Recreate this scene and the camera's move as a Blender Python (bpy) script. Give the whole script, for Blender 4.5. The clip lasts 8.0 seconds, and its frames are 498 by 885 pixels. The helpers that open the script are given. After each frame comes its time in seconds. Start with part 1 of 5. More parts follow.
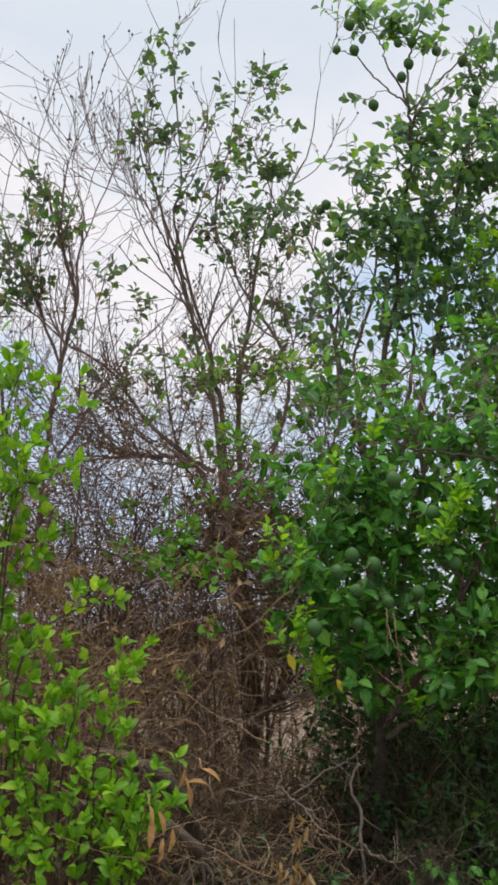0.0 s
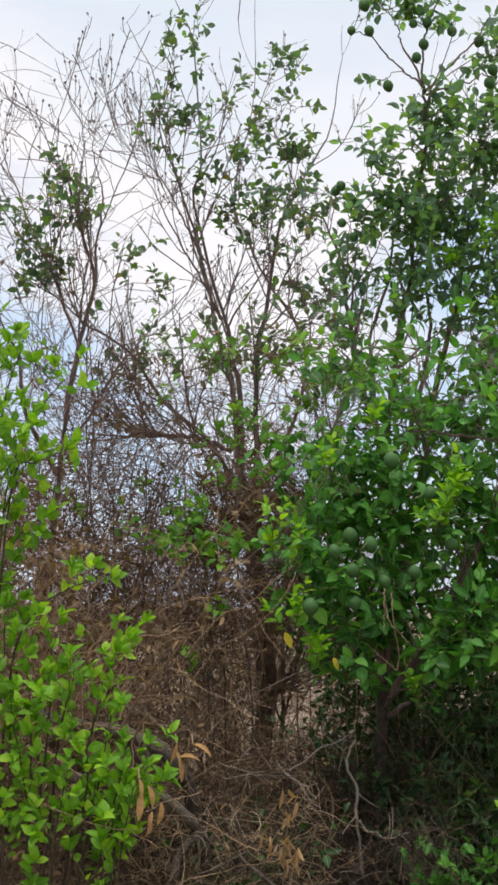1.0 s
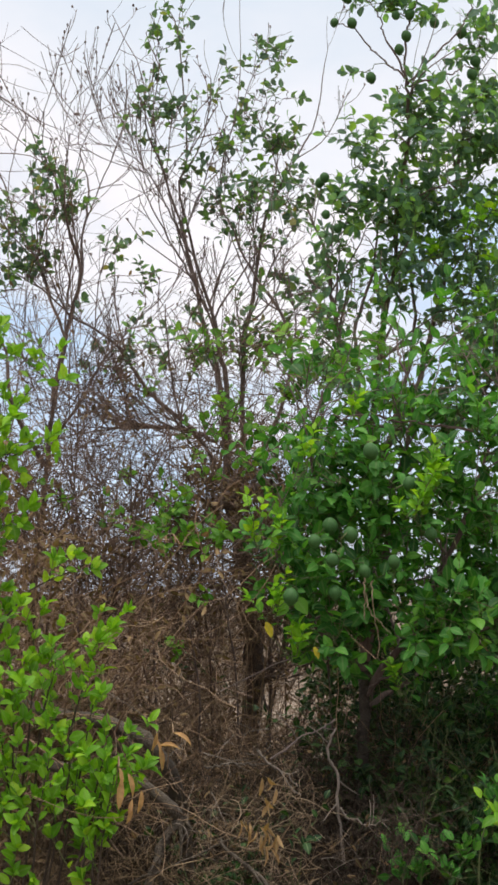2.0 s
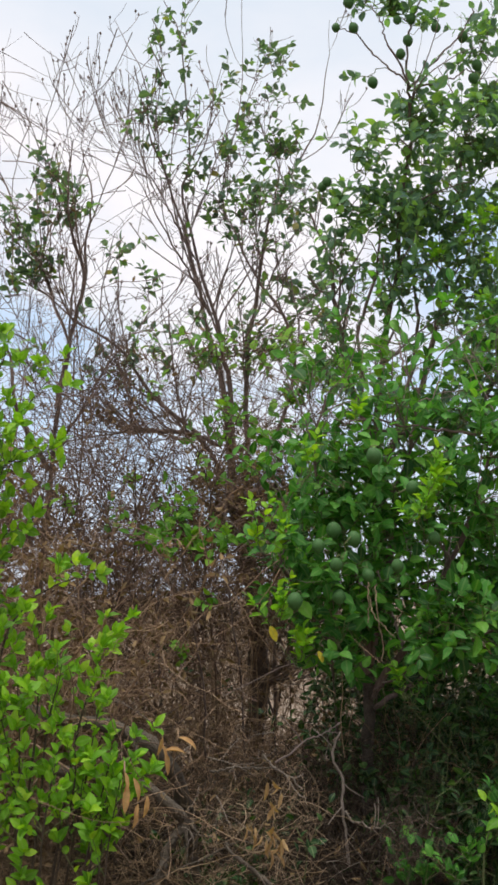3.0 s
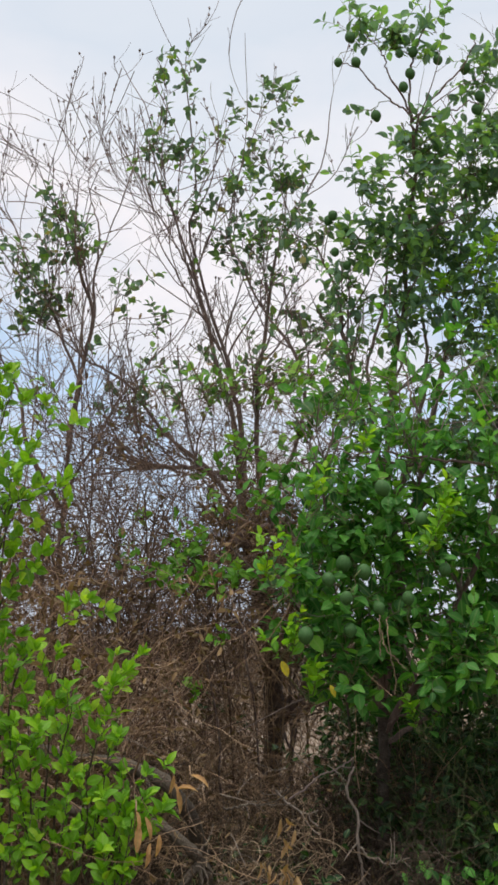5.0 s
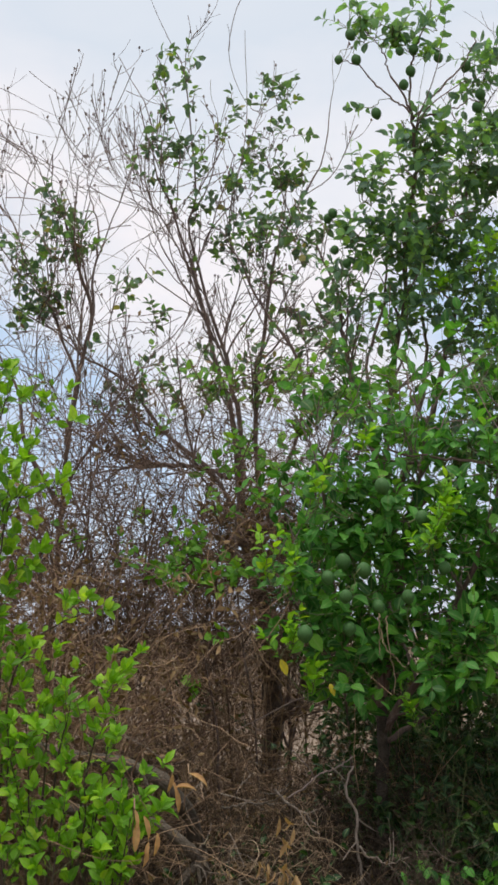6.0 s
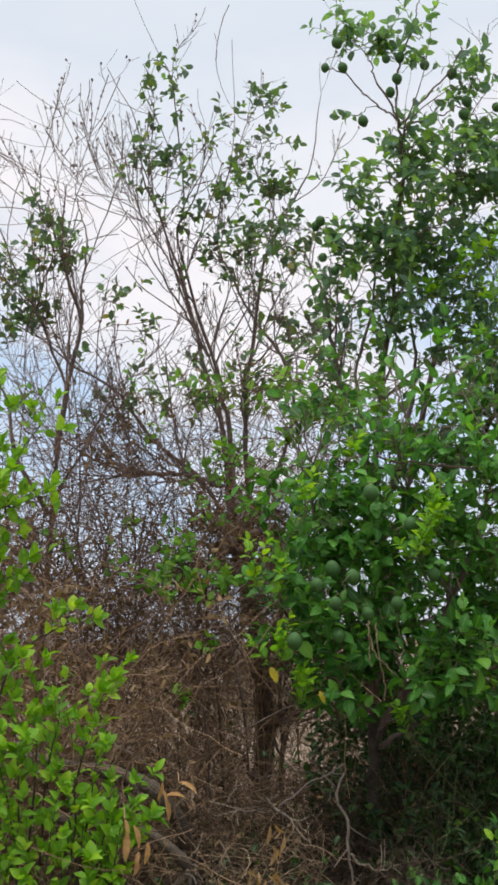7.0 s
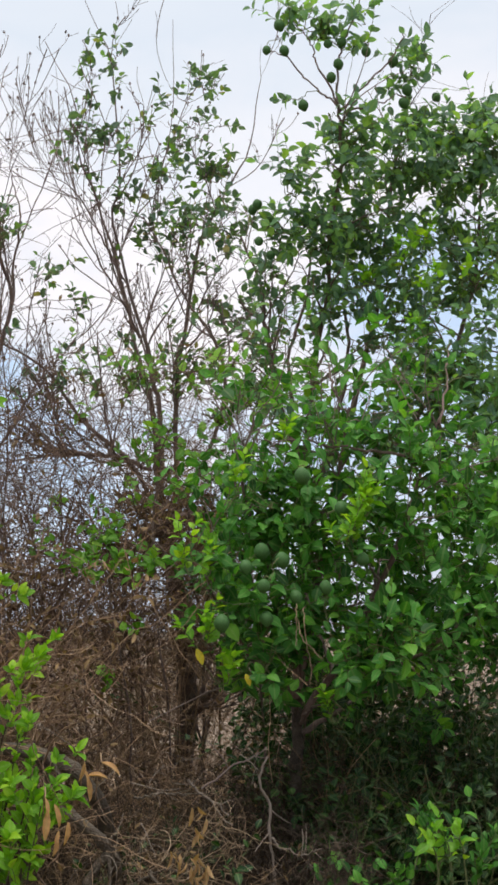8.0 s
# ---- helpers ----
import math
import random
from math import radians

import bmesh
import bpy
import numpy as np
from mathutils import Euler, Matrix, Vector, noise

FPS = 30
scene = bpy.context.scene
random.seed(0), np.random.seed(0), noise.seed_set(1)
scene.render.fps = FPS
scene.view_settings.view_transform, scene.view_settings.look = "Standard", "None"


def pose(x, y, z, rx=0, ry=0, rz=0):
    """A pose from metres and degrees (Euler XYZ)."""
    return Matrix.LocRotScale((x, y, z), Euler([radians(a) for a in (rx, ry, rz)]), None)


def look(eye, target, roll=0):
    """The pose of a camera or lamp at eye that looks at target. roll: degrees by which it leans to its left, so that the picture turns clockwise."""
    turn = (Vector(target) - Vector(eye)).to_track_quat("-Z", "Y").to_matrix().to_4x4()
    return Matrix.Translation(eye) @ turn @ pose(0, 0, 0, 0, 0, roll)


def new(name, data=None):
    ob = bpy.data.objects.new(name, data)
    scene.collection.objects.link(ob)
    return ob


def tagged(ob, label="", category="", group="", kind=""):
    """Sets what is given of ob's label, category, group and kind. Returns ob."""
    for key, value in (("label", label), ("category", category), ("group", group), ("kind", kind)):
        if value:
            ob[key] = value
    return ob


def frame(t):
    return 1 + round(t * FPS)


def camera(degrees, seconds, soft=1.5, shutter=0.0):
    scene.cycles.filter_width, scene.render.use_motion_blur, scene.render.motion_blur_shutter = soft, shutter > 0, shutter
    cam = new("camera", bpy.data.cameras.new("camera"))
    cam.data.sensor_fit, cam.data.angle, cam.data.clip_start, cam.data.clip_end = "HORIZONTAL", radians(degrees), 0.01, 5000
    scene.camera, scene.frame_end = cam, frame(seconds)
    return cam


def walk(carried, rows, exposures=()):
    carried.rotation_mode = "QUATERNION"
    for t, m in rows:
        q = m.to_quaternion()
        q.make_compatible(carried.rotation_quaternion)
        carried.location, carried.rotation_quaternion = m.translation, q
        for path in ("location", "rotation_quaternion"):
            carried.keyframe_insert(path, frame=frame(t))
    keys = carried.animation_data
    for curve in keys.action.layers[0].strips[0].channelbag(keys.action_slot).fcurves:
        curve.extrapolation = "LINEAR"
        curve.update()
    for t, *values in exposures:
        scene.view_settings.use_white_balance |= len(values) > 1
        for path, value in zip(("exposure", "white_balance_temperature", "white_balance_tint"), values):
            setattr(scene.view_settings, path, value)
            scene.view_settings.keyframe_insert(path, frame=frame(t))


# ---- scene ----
import itertools

# ---- camera ----
cam = camera(20.0, 8.0, soft=2.9, shutter=0.3)
PATH = [
    (0.0, (-0.301, 0.151, 1.580), (0.077, 8.073, 2.630), 0.71),
    (0.5, (-0.182, 0.114, 1.577), (0.213, 8.042, 2.572), 1.27),
    (1.0, (-0.087, 0.082, 1.582), (0.002, 8.028, 2.509), 1.21),
    (1.5, (-0.014, 0.051, 1.582), (0.018, 8.001, 2.477), 1.22),
    (1.7, (-0.014, 0.045, 1.582), (0.056, 7.997, 2.457), 1.14),
    (2.8, (-0.014, 0.010, 1.594), (0.098, 7.962, 2.465), 0.73),
    (3.0, (-0.012, 0.006, 1.599), (0.064, 7.958, 2.474), 0.68),
    (3.5, (0.000, -0.000, 1.600), (0.000, 7.958, 2.415), -0.01),
    (4.0, (0.015, 0.006, 1.602), (0.006, 7.954, 2.512), -0.39),
    (4.5, (0.030, 0.010, 1.601), (0.032, 7.945, 2.618), -0.33),
    (4.7, (0.034, 0.010, 1.603), (0.024, 7.938, 2.671), -0.36),
    (5.8, (0.026, 0.032, 1.595), (-0.028, 7.962, 2.654), -0.19),
    (6.0, (0.026, 0.036, 1.595), (0.010, 7.965, 2.661), -0.19),
    (6.5, (0.025, 0.034, 1.597), (-0.024, 7.961, 2.677), -0.36),
    (7.0, (0.045, 0.033, 1.594), (0.070, 7.956, 2.704), -0.65),
    (7.5, (0.081, 0.031, 1.593), (0.332, 7.955, 2.663), -0.14),
    (8.0, (0.021, 0.093, 1.554), (0.465, 8.010, 2.618), 0.54),
]
EXPOSURE = [(0.0, -0.09), (0.5, -0.02), (1.0, 0.03), (1.7, 0.03), (2.8, 0.03), (3.5, 0.02), (4.0, 0.05), (4.5, -0.06), (5.8, -0.09), (6.5, -0.07), (7.0, -0.05), (7.5, -0.11), (8.0, 0.03)]
walk(cam, [(t, look(eye, target, roll)) for t, eye, target, roll in PATH], EXPOSURE)

# ---- sky, sun, exposure ----
world = bpy.data.worlds.new("cloudy_sky")
scene.world = world
world.use_nodes = True
wn, wl = world.node_tree.nodes, world.node_tree.links
wn.clear()
SUN_ELEVATION, SUN_AZIMUTH = radians(79), radians(215)
w_out = wn.new("ShaderNodeOutputWorld")
w_bg = wn.new("ShaderNodeBackground")
w_sky = wn.new("ShaderNodeTexSky")
w_sky.sky_type, w_sky.sun_disc = "NISHITA", False
w_sky.sun_elevation, w_sky.sun_rotation = SUN_ELEVATION, SUN_AZIMUTH
w_sky.air_density, w_sky.dust_density = 1.0, 1.5
w_dim = wn.new("ShaderNodeVectorMath")
w_dim.operation = "SCALE"
w_dim.inputs["Scale"].default_value = 0.12
wl.new(w_sky.outputs[0], w_dim.inputs[0])
w_co = wn.new("ShaderNodeTexCoord")
w_map = wn.new("ShaderNodeMapping")
w_map.inputs["Scale"].default_value = (1.0, 1.0, 2.2)
w_map.inputs["Location"].default_value = (0.31, 0.12, 0.4)
wl.new(w_co.outputs["Generated"], w_map.inputs[0])
w_noise = wn.new("ShaderNodeTexNoise")
w_noise.inputs["Scale"].default_value = 4.0
w_noise.inputs["Detail"].default_value = 5.0
w_noise.inputs["Roughness"].default_value = 0.55
wl.new(w_map.outputs[0], w_noise.inputs["Vector"])
w_sep = wn.new("ShaderNodeSeparateXYZ")
wl.new(w_co.outputs["Generated"], w_sep.inputs[0])
# layers of cloud by height over the horizon, their edges torn by the noise
w_off = wn.new("ShaderNodeMath")
w_off.operation = "MULTIPLY_ADD"
w_off.inputs[1].default_value = 0.34
w_off.inputs[2].default_value = -0.17
wl.new(w_noise.outputs[0], w_off.inputs[0])
w_sum = wn.new("ShaderNodeMath")
wl.new(w_sep.outputs["Z"], w_sum.inputs[0])
wl.new(w_off.outputs[0], w_sum.inputs[1])
w_ramp = wn.new("ShaderNodeValToRGB")
ramp = w_ramp.color_ramp
CLOUD = [(0.0, (0.74, 0.80, 0.92)), (0.10, (0.74, 0.84, 1.0)), (0.175, (0.66, 0.82, 1.05)), (0.23, (1.0, 0.99, 1.04)), (0.27, (1.17, 1.1, 1.11)),
         (0.31, (1.08, 1.06, 1.09)), (0.41, (0.88, 0.94, 1.02)), (0.55, (1.0, 1.02, 1.06)), (1.0, (1.6, 1.6, 1.6))]
while len(ramp.elements) < len(CLOUD):
    ramp.elements.new(0.5)
for el, (at, col) in zip(ramp.elements, CLOUD):
    el.position, el.color = at, (*col, 1)
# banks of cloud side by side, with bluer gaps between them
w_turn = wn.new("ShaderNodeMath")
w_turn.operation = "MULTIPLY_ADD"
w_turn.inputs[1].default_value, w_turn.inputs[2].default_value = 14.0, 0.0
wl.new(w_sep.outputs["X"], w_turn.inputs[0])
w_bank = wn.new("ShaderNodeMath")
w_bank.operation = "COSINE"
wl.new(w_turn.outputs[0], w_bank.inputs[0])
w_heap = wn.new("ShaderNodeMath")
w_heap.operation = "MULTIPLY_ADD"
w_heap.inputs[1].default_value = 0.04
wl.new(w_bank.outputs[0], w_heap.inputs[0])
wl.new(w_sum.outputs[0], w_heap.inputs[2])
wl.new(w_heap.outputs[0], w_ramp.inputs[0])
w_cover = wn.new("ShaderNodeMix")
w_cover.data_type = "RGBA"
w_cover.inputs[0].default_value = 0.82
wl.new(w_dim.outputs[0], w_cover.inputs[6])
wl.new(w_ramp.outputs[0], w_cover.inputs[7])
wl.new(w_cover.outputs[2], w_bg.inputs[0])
w_bg.inputs[1].default_value = 1.0
wl.new(w_bg.outputs[0], w_out.inputs[0])

sun = new("sun", bpy.data.lights.new("sun", "SUN"))
sun.data.energy, sun.data.angle, sun.data.color = 2.8, radians(30), (1.0, 0.96, 0.9)
s_dir = Vector((math.sin(SUN_AZIMUTH) * math.cos(SUN_ELEVATION), math.cos(SUN_AZIMUTH) * math.cos(SUN_ELEVATION), math.sin(SUN_ELEVATION)))
sun.matrix_world = look(s_dir * 30, (0, 0, 0))

# ---- materials ----


def nodes_of(name):
    m = bpy.data.materials.new(name)
    m.use_nodes = True
    m.node_tree.nodes.clear()
    return m, m.node_tree.nodes, m.node_tree.links


def ramp_node(n, stops):
    r = n.new("ShaderNodeValToRGB")
    while len(r.color_ramp.elements) < len(stops):
        r.color_ramp.elements.new(0.5)
    for el, (at, col) in zip(r.color_ramp.elements, stops):
        el.position, el.color = at, (*col, 1)
    return r


def leaf_material(name, stops, through_light=0.35, rough=0.5, single=False):
    """Leaf blade: colour by the leaf, pale midrib, faint side veins, light shining through."""
    m, n, l = nodes_of(name)
    out = n.new("ShaderNodeOutputMaterial")
    pick = n.new("ShaderNodeObjectInfo" if single else "ShaderNodeNewGeometry")
    col = ramp_node(n, stops)
    l.new(pick.outputs["Random" if single else "Random Per Island"], col.inputs[0])
    uv = n.new("ShaderNodeUVMap")
    uv.uv_map = "leaf"
    sep = n.new("ShaderNodeSeparateXYZ")
    l.new(uv.outputs[0], sep.inputs[0])
    away = n.new("ShaderNodeMath")
    away.operation = "ABSOLUTE"
    l.new(sep.outputs["Y"], away.inputs[0])
    rib = n.new("ShaderNodeMapRange")
    rib.inputs["From Min"].default_value, rib.inputs["From Max"].default_value = 0.015, 0.06
    rib.inputs["To Min"].default_value, rib.inputs["To Max"].default_value = 0.2, 0.0
    l.new(away.outputs[0], rib.inputs["Value"])
    pale = n.new("ShaderNodeMix")
    pale.data_type = "RGBA"
    l.new(rib.outputs[0], pale.inputs[0])
    l.new(col.outputs[0], pale.inputs[6])
    pale.inputs[7].default_value = (0.32, 0.42, 0.16, 1)
    co = n.new("ShaderNodeTexCoord")
    spots = n.new("ShaderNodeTexNoise")
    spots.inputs["Scale"].default_value, spots.inputs["Detail"].default_value = 60.0, 3.0
    l.new(co.outputs["Object"], spots.inputs["Vector"])
    vary = n.new("ShaderNodeMapRange")
    vary.inputs["From Min"].default_value, vary.inputs["From Max"].default_value = 0.3, 0.7
    vary.inputs["To Min"].default_value, vary.inputs["To Max"].default_value = 0.78, 1.15
    l.new(spots.outputs[0], vary.inputs["Value"])
    hsv = n.new("ShaderNodeHueSaturation")
    l.new(vary.outputs[0], hsv.inputs["Value"])
    l.new(pale.outputs[2], hsv.inputs["Color"])
    wave = n.new("ShaderNodeTexWave")
    wave.inputs["Scale"].default_value, wave.inputs["Distortion"].default_value = 3.2, 1.0
    slant = n.new("ShaderNodeMath")
    slant.operation = "MULTIPLY_ADD"
    slant.inputs[1].default_value = -0.9
    l.new(away.outputs[0], slant.inputs[0])
    l.new(sep.outputs["X"], slant.inputs[2])
    veins = n.new("ShaderNodeCombineXYZ")
    l.new(slant.outputs[0], veins.inputs[0])
    l.new(veins.outputs[0], wave.inputs["Vector"])
    bump = n.new("ShaderNodeBump")
    bump.inputs["Strength"].default_value, bump.inputs["Distance"].default_value = 0.25, 0.002
    l.new(wave.outputs[1], bump.inputs["Height"])
    face = n.new("ShaderNodeBsdfPrincipled")
    face.inputs["Roughness"].default_value = rough
    face.inputs["Specular IOR Level"].default_value = 0.27
    l.new(hsv.outputs[0], face.inputs["Base Color"])
    l.new(bump.outputs[0], face.inputs["Normal"])
    glow = n.new("ShaderNodeBsdfTranslucent")
    warm = n.new("ShaderNodeMix")
    warm.data_type, warm.blend_type = "RGBA", "MULTIPLY"
    warm.inputs[0].default_value = 1.0
    l.new(hsv.outputs[0], warm.inputs[6])
    warm.inputs[7].default_value = (1.5, 1.45, 0.6, 1)
    l.new(warm.outputs[2], glow.inputs[0])
    mix = n.new("ShaderNodeMixShader")
    mix.inputs[0].default_value = through_light
    l.new(face.outputs[0], mix.inputs[1])
    l.new(glow.outputs[0], mix.inputs[2])
    l.new(mix.outputs[0], out.inputs[0])
    return m


def rough_material(name, stops, scale, stretch=(1, 1, 1), rough=0.85, bump_strength=0.5, bump_distance=0.01, islands=0.0, fine=6.0):
    """Bark, twigs, soil: noise at two scales, and a tone of its own for every island."""
    m, n, l = nodes_of(name)
    out = n.new("ShaderNodeOutputMaterial")
    co = n.new("ShaderNodeTexCoord")
    mp = n.new("ShaderNodeMapping")
    mp.inputs["Scale"].default_value = stretch
    l.new(co.outputs["Object"], mp.inputs[0])
    big = n.new("ShaderNodeTexNoise")
    big.inputs["Scale"].default_value, big.inputs["Detail"].default_value = scale, 4.0
    small = n.new("ShaderNodeTexNoise")
    small.inputs["Scale"].default_value, small.inputs["Detail"].default_value = scale * fine, 5.0
    for x in (big, small):
        l.new(mp.outputs[0], x.inputs["Vector"])
    mid = n.new("ShaderNodeMath")
    mid.operation = "MULTIPLY_ADD"
    mid.inputs[1].default_value = 0.45
    l.new(small.outputs[0], mid.inputs[0])
    half = n.new("ShaderNodeMath")
    half.operation = "MULTIPLY"
    half.inputs[1].default_value = 0.55
    l.new(big.outputs[0], half.inputs[0])
    l.new(half.outputs[0], mid.inputs[2])
    geo = n.new("ShaderNodeNewGeometry")
    lift = n.new("ShaderNodeMapRange")
    lift.inputs["To Min"].default_value, lift.inputs["To Max"].default_value = -islands, islands
    l.new(geo.outputs["Random Per Island"], lift.inputs["Value"])
    total = n.new("ShaderNodeMath")
    l.new(mid.outputs[0], total.inputs[0])
    l.new(lift.outputs[0], total.inputs[1])
    col = ramp_node(n, stops)
    l.new(total.outputs[0], col.inputs[0])
    bump = n.new("ShaderNodeBump")
    bump.inputs["Strength"].default_value, bump.inputs["Distance"].default_value = bump_strength, bump_distance
    l.new(small.outputs[0], bump.inputs["Height"])
    face = n.new("ShaderNodeBsdfPrincipled")
    face.inputs["Roughness"].default_value = rough
    face.inputs["Specular IOR Level"].default_value = 0.3
    l.new(col.outputs[0], face.inputs["Base Color"])
    l.new(bump.outputs[0], face.inputs["Normal"])
    l.new(face.outputs[0], out.inputs[0])
    return m


FRESH = [(0.0, (0.085, 0.225, 0.008)), (0.4, (0.145, 0.35, 0.012)), (0.8, (0.22, 0.44, 0.016)), (1.0, (0.32, 0.5, 0.03))]
CITRUS = [(0.0, (0.017, 0.075, 0.013)), (0.4, (0.048, 0.185, 0.023)), (0.8, (0.086, 0.285, 0.04)), (1.0, (0.145, 0.35, 0.035))]
MIDDLE = [(0.0, (0.06, 0.18, 0.017)), (0.6, (0.105, 0.28, 0.021)), (1.0, (0.2, 0.38, 0.03))]
# TALL and SPARSE: backlit haze is put into the greens as grey-blue
TALL = [(0.0, (0.085, 0.16, 0.13)), (0.5, (0.125, 0.245, 0.15)), (0.8, (0.16, 0.34, 0.12)), (1.0, (0.24, 0.42, 0.085))]
# undergrowth greens with the deep shade under the trees put into them
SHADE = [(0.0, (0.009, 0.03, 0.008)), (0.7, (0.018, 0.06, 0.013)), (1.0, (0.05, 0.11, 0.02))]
WITHERED = [(0.0, (0.085, 0.05, 0.026)), (0.6, (0.16, 0.097, 0.05)), (1.0, (0.30, 0.19, 0.095))]
SPARSE = [(0.0, (0.062, 0.115, 0.095)), (0.5, (0.09, 0.17, 0.11)), (0.82, (0.125, 0.245, 0.085)), (0.93, (0.15, 0.34, 0.05)), (1.0, (0.26, 0.22, 0.09))]
DRY = [(0.0, (0.38, 0.21, 0.085)), (0.5, (0.50, 0.29, 0.13)), (1.0, (0.58, 0.38, 0.2))]
LIME = [(0.0, (0.1, 0.28, 0.018)), (0.6, (0.17, 0.39, 0.02)), (1.0, (0.29, 0.49, 0.02))]
leaf_fresh = leaf_material("young_leaf", FRESH, 0.42)
leaf_citrus = leaf_material("citrus_leaf", CITRUS, 0.38)
leaf_tall = leaf_material("tall_citrus_leaf", TALL, 0.5)
leaf_fresh_one = leaf_material("young_leaf_single", FRESH, 0.42, single=True)
leaf_citrus_one = leaf_material("citrus_leaf_single", CITRUS, 0.38, single=True)
leaf_tall_one = leaf_material("tall_citrus_leaf_single", TALL, 0.5, single=True)
leaf_sparse = leaf_material("sparse_citrus_leaf", SPARSE, 0.38)
leaf_dry = leaf_material("dry_leaf", DRY, 0.3, 0.7)
leaf_limp = leaf_material("limp_dry_leaf", [(0.0, (0.25, 0.15, 0.07)), (0.6, (0.37, 0.235, 0.115)), (1.0, (0.5, 0.35, 0.2))], 0.25, 0.75)
leaf_yellow = leaf_material("yellow_leaf", [(0.0, (0.5, 0.42, 0.02)), (1.0, (0.62, 0.46, 0.04))], 0.4)
leaf_middle = leaf_material("mid_green_leaf", MIDDLE, 0.38)
leaf_middle_one = leaf_material("mid_green_leaf_single", MIDDLE, 0.38, single=True)
leaf_shade = leaf_material("shade_green_leaf", SHADE, 0.25)
leaf_withered = leaf_material("withered_leaf", WITHERED, 0.15, 0.8)
leaf_tip = leaf_material("new_shoot_leaf", LIME, 0.45)
bark = rough_material("bark", [(0.25, (0.055, 0.037, 0.031)), (0.5, (0.13, 0.09, 0.076)), (0.75, (0.25, 0.185, 0.155))], 14, (1, 1, 0.35), bump_distance=0.012)
trunk_bark = rough_material("old_bark", [(0.25, (0.04, 0.028, 0.022)), (0.5, (0.105, 0.073, 0.057)), (0.75, (0.21, 0.155, 0.125))], 18, bump_distance=0.02, bump_strength=0.8)
twig_grey = rough_material("grey_twig", [(0.2, (0.085, 0.062, 0.054)), (0.5, (0.16, 0.12, 0.105)), (0.8, (0.27, 0.21, 0.18))], 20, islands=0.2)
twig_brown = rough_material("brown_twig", [(0.2, (0.11, 0.066, 0.038)), (0.5, (0.245, 0.155, 0.093)), (0.85, (0.43, 0.295, 0.185))], 20, islands=0.25)
twig_green = rough_material("green_twig", [(0.2, (0.06, 0.08, 0.03)), (0.5, (0.11, 0.13, 0.05)), (0.8, (0.18, 0.18, 0.08))], 20, islands=0.2)
# shade under the trees is put into this brown; the young bush's stems share it
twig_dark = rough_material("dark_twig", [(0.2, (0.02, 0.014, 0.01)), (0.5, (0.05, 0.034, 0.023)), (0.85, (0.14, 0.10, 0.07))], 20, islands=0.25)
# trunk wood darker than the limbs: shade under the crowns is put into it
shaded_trunk_wood = rough_material("shaded_trunk_wood", [(0.25, (0.022, 0.016, 0.012)), (0.5, (0.055, 0.042, 0.032)), (0.75, (0.12, 0.095, 0.075))], 18, bump_distance=0.02, bump_strength=0.8)
twig_low = rough_material("low_brush_twig", [(0.2, (0.05, 0.033, 0.018)), (0.5, (0.15, 0.098, 0.054)), (0.85, (0.36, 0.25, 0.145))], 20, islands=0.3)
log_wood = rough_material("log_wood", [(0.25, (0.04, 0.031, 0.023)), (0.5, (0.095, 0.075, 0.056)), (0.75, (0.18, 0.145, 0.112))], 18, bump_distance=0.02, bump_strength=0.8)
twig_vine = rough_material("vine_twig", [(0.2, (0.045, 0.027, 0.019)), (0.5, (0.12, 0.075, 0.052)), (0.85, (0.25, 0.165, 0.12))], 20, islands=0.25)
straw = rough_material("dry_vine", [(0.2, (0.08, 0.054, 0.034)), (0.5, (0.21, 0.146, 0.092)), (0.85, (0.44, 0.33, 0.22))], 25, islands=0.25)
pale_wood = rough_material("bleached_wood", [(0.2, (0.1, 0.08, 0.064)), (0.5, (0.2, 0.16, 0.13)), (0.85, (0.32, 0.27, 0.225))], 30, islands=0.1)
fruit_skin = rough_material("fruit_skin", [(0.25, (0.026, 0.072, 0.02)), (0.5, (0.04, 0.108, 0.026)), (0.8, (0.068, 0.16, 0.034))], 9, rough=0.62, bump_strength=0.25, bump_distance=0.002, fine=30)
litter = rough_material("leaf_litter", [(0.25, (0.036, 0.024, 0.014)), (0.5, (0.08, 0.055, 0.031)), (0.75, (0.165, 0.115, 0.066))], 6, bump_distance=0.03, fine=8)
soil = rough_material("dry_soil", [(0.25, (0.12, 0.085, 0.058)), (0.5, (0.21, 0.155, 0.11)), (0.75, (0.31, 0.24, 0.175))], 1.3, bump_distance=0.04, fine=14)

# ---- mesh tools ----
rng = np.random.default_rng(7)


def unit(v):
    return v / np.maximum(np.linalg.norm(v, axis=-1, keepdims=True), 1e-9)


def fast_mesh(name, verts, quads=None, tris=None, uv=None):
    me = bpy.data.meshes.new(name)
    quads = np.zeros((0, 4), int) if quads is None else quads
    tris = np.zeros((0, 3), int) if tris is None else tris
    loops = np.concatenate([quads.ravel(), tris.ravel()]).astype(np.int32)
    starts = np.concatenate([np.arange(len(quads)) * 4, len(quads) * 4 + np.arange(len(tris)) * 3]).astype(np.int32)
    me.vertices.add(len(verts))
    me.vertices.foreach_set("co", np.asarray(verts, np.float32).ravel())
    me.loops.add(len(loops))
    me.loops.foreach_set("vertex_index", loops)
    me.polygons.add(len(starts))
    me.polygons.foreach_set("loop_start", starts)
    me.polygons.foreach_set("use_smooth", np.ones(len(starts), bool))
    if uv is not None:
        layer = me.uv_layers.new(name="leaf")
        layer.data.foreach_set("uv", np.asarray(uv, np.float32)[loops].ravel())
    me.update()
    me.validate()
    return me


SEEDS = itertools.count(100)


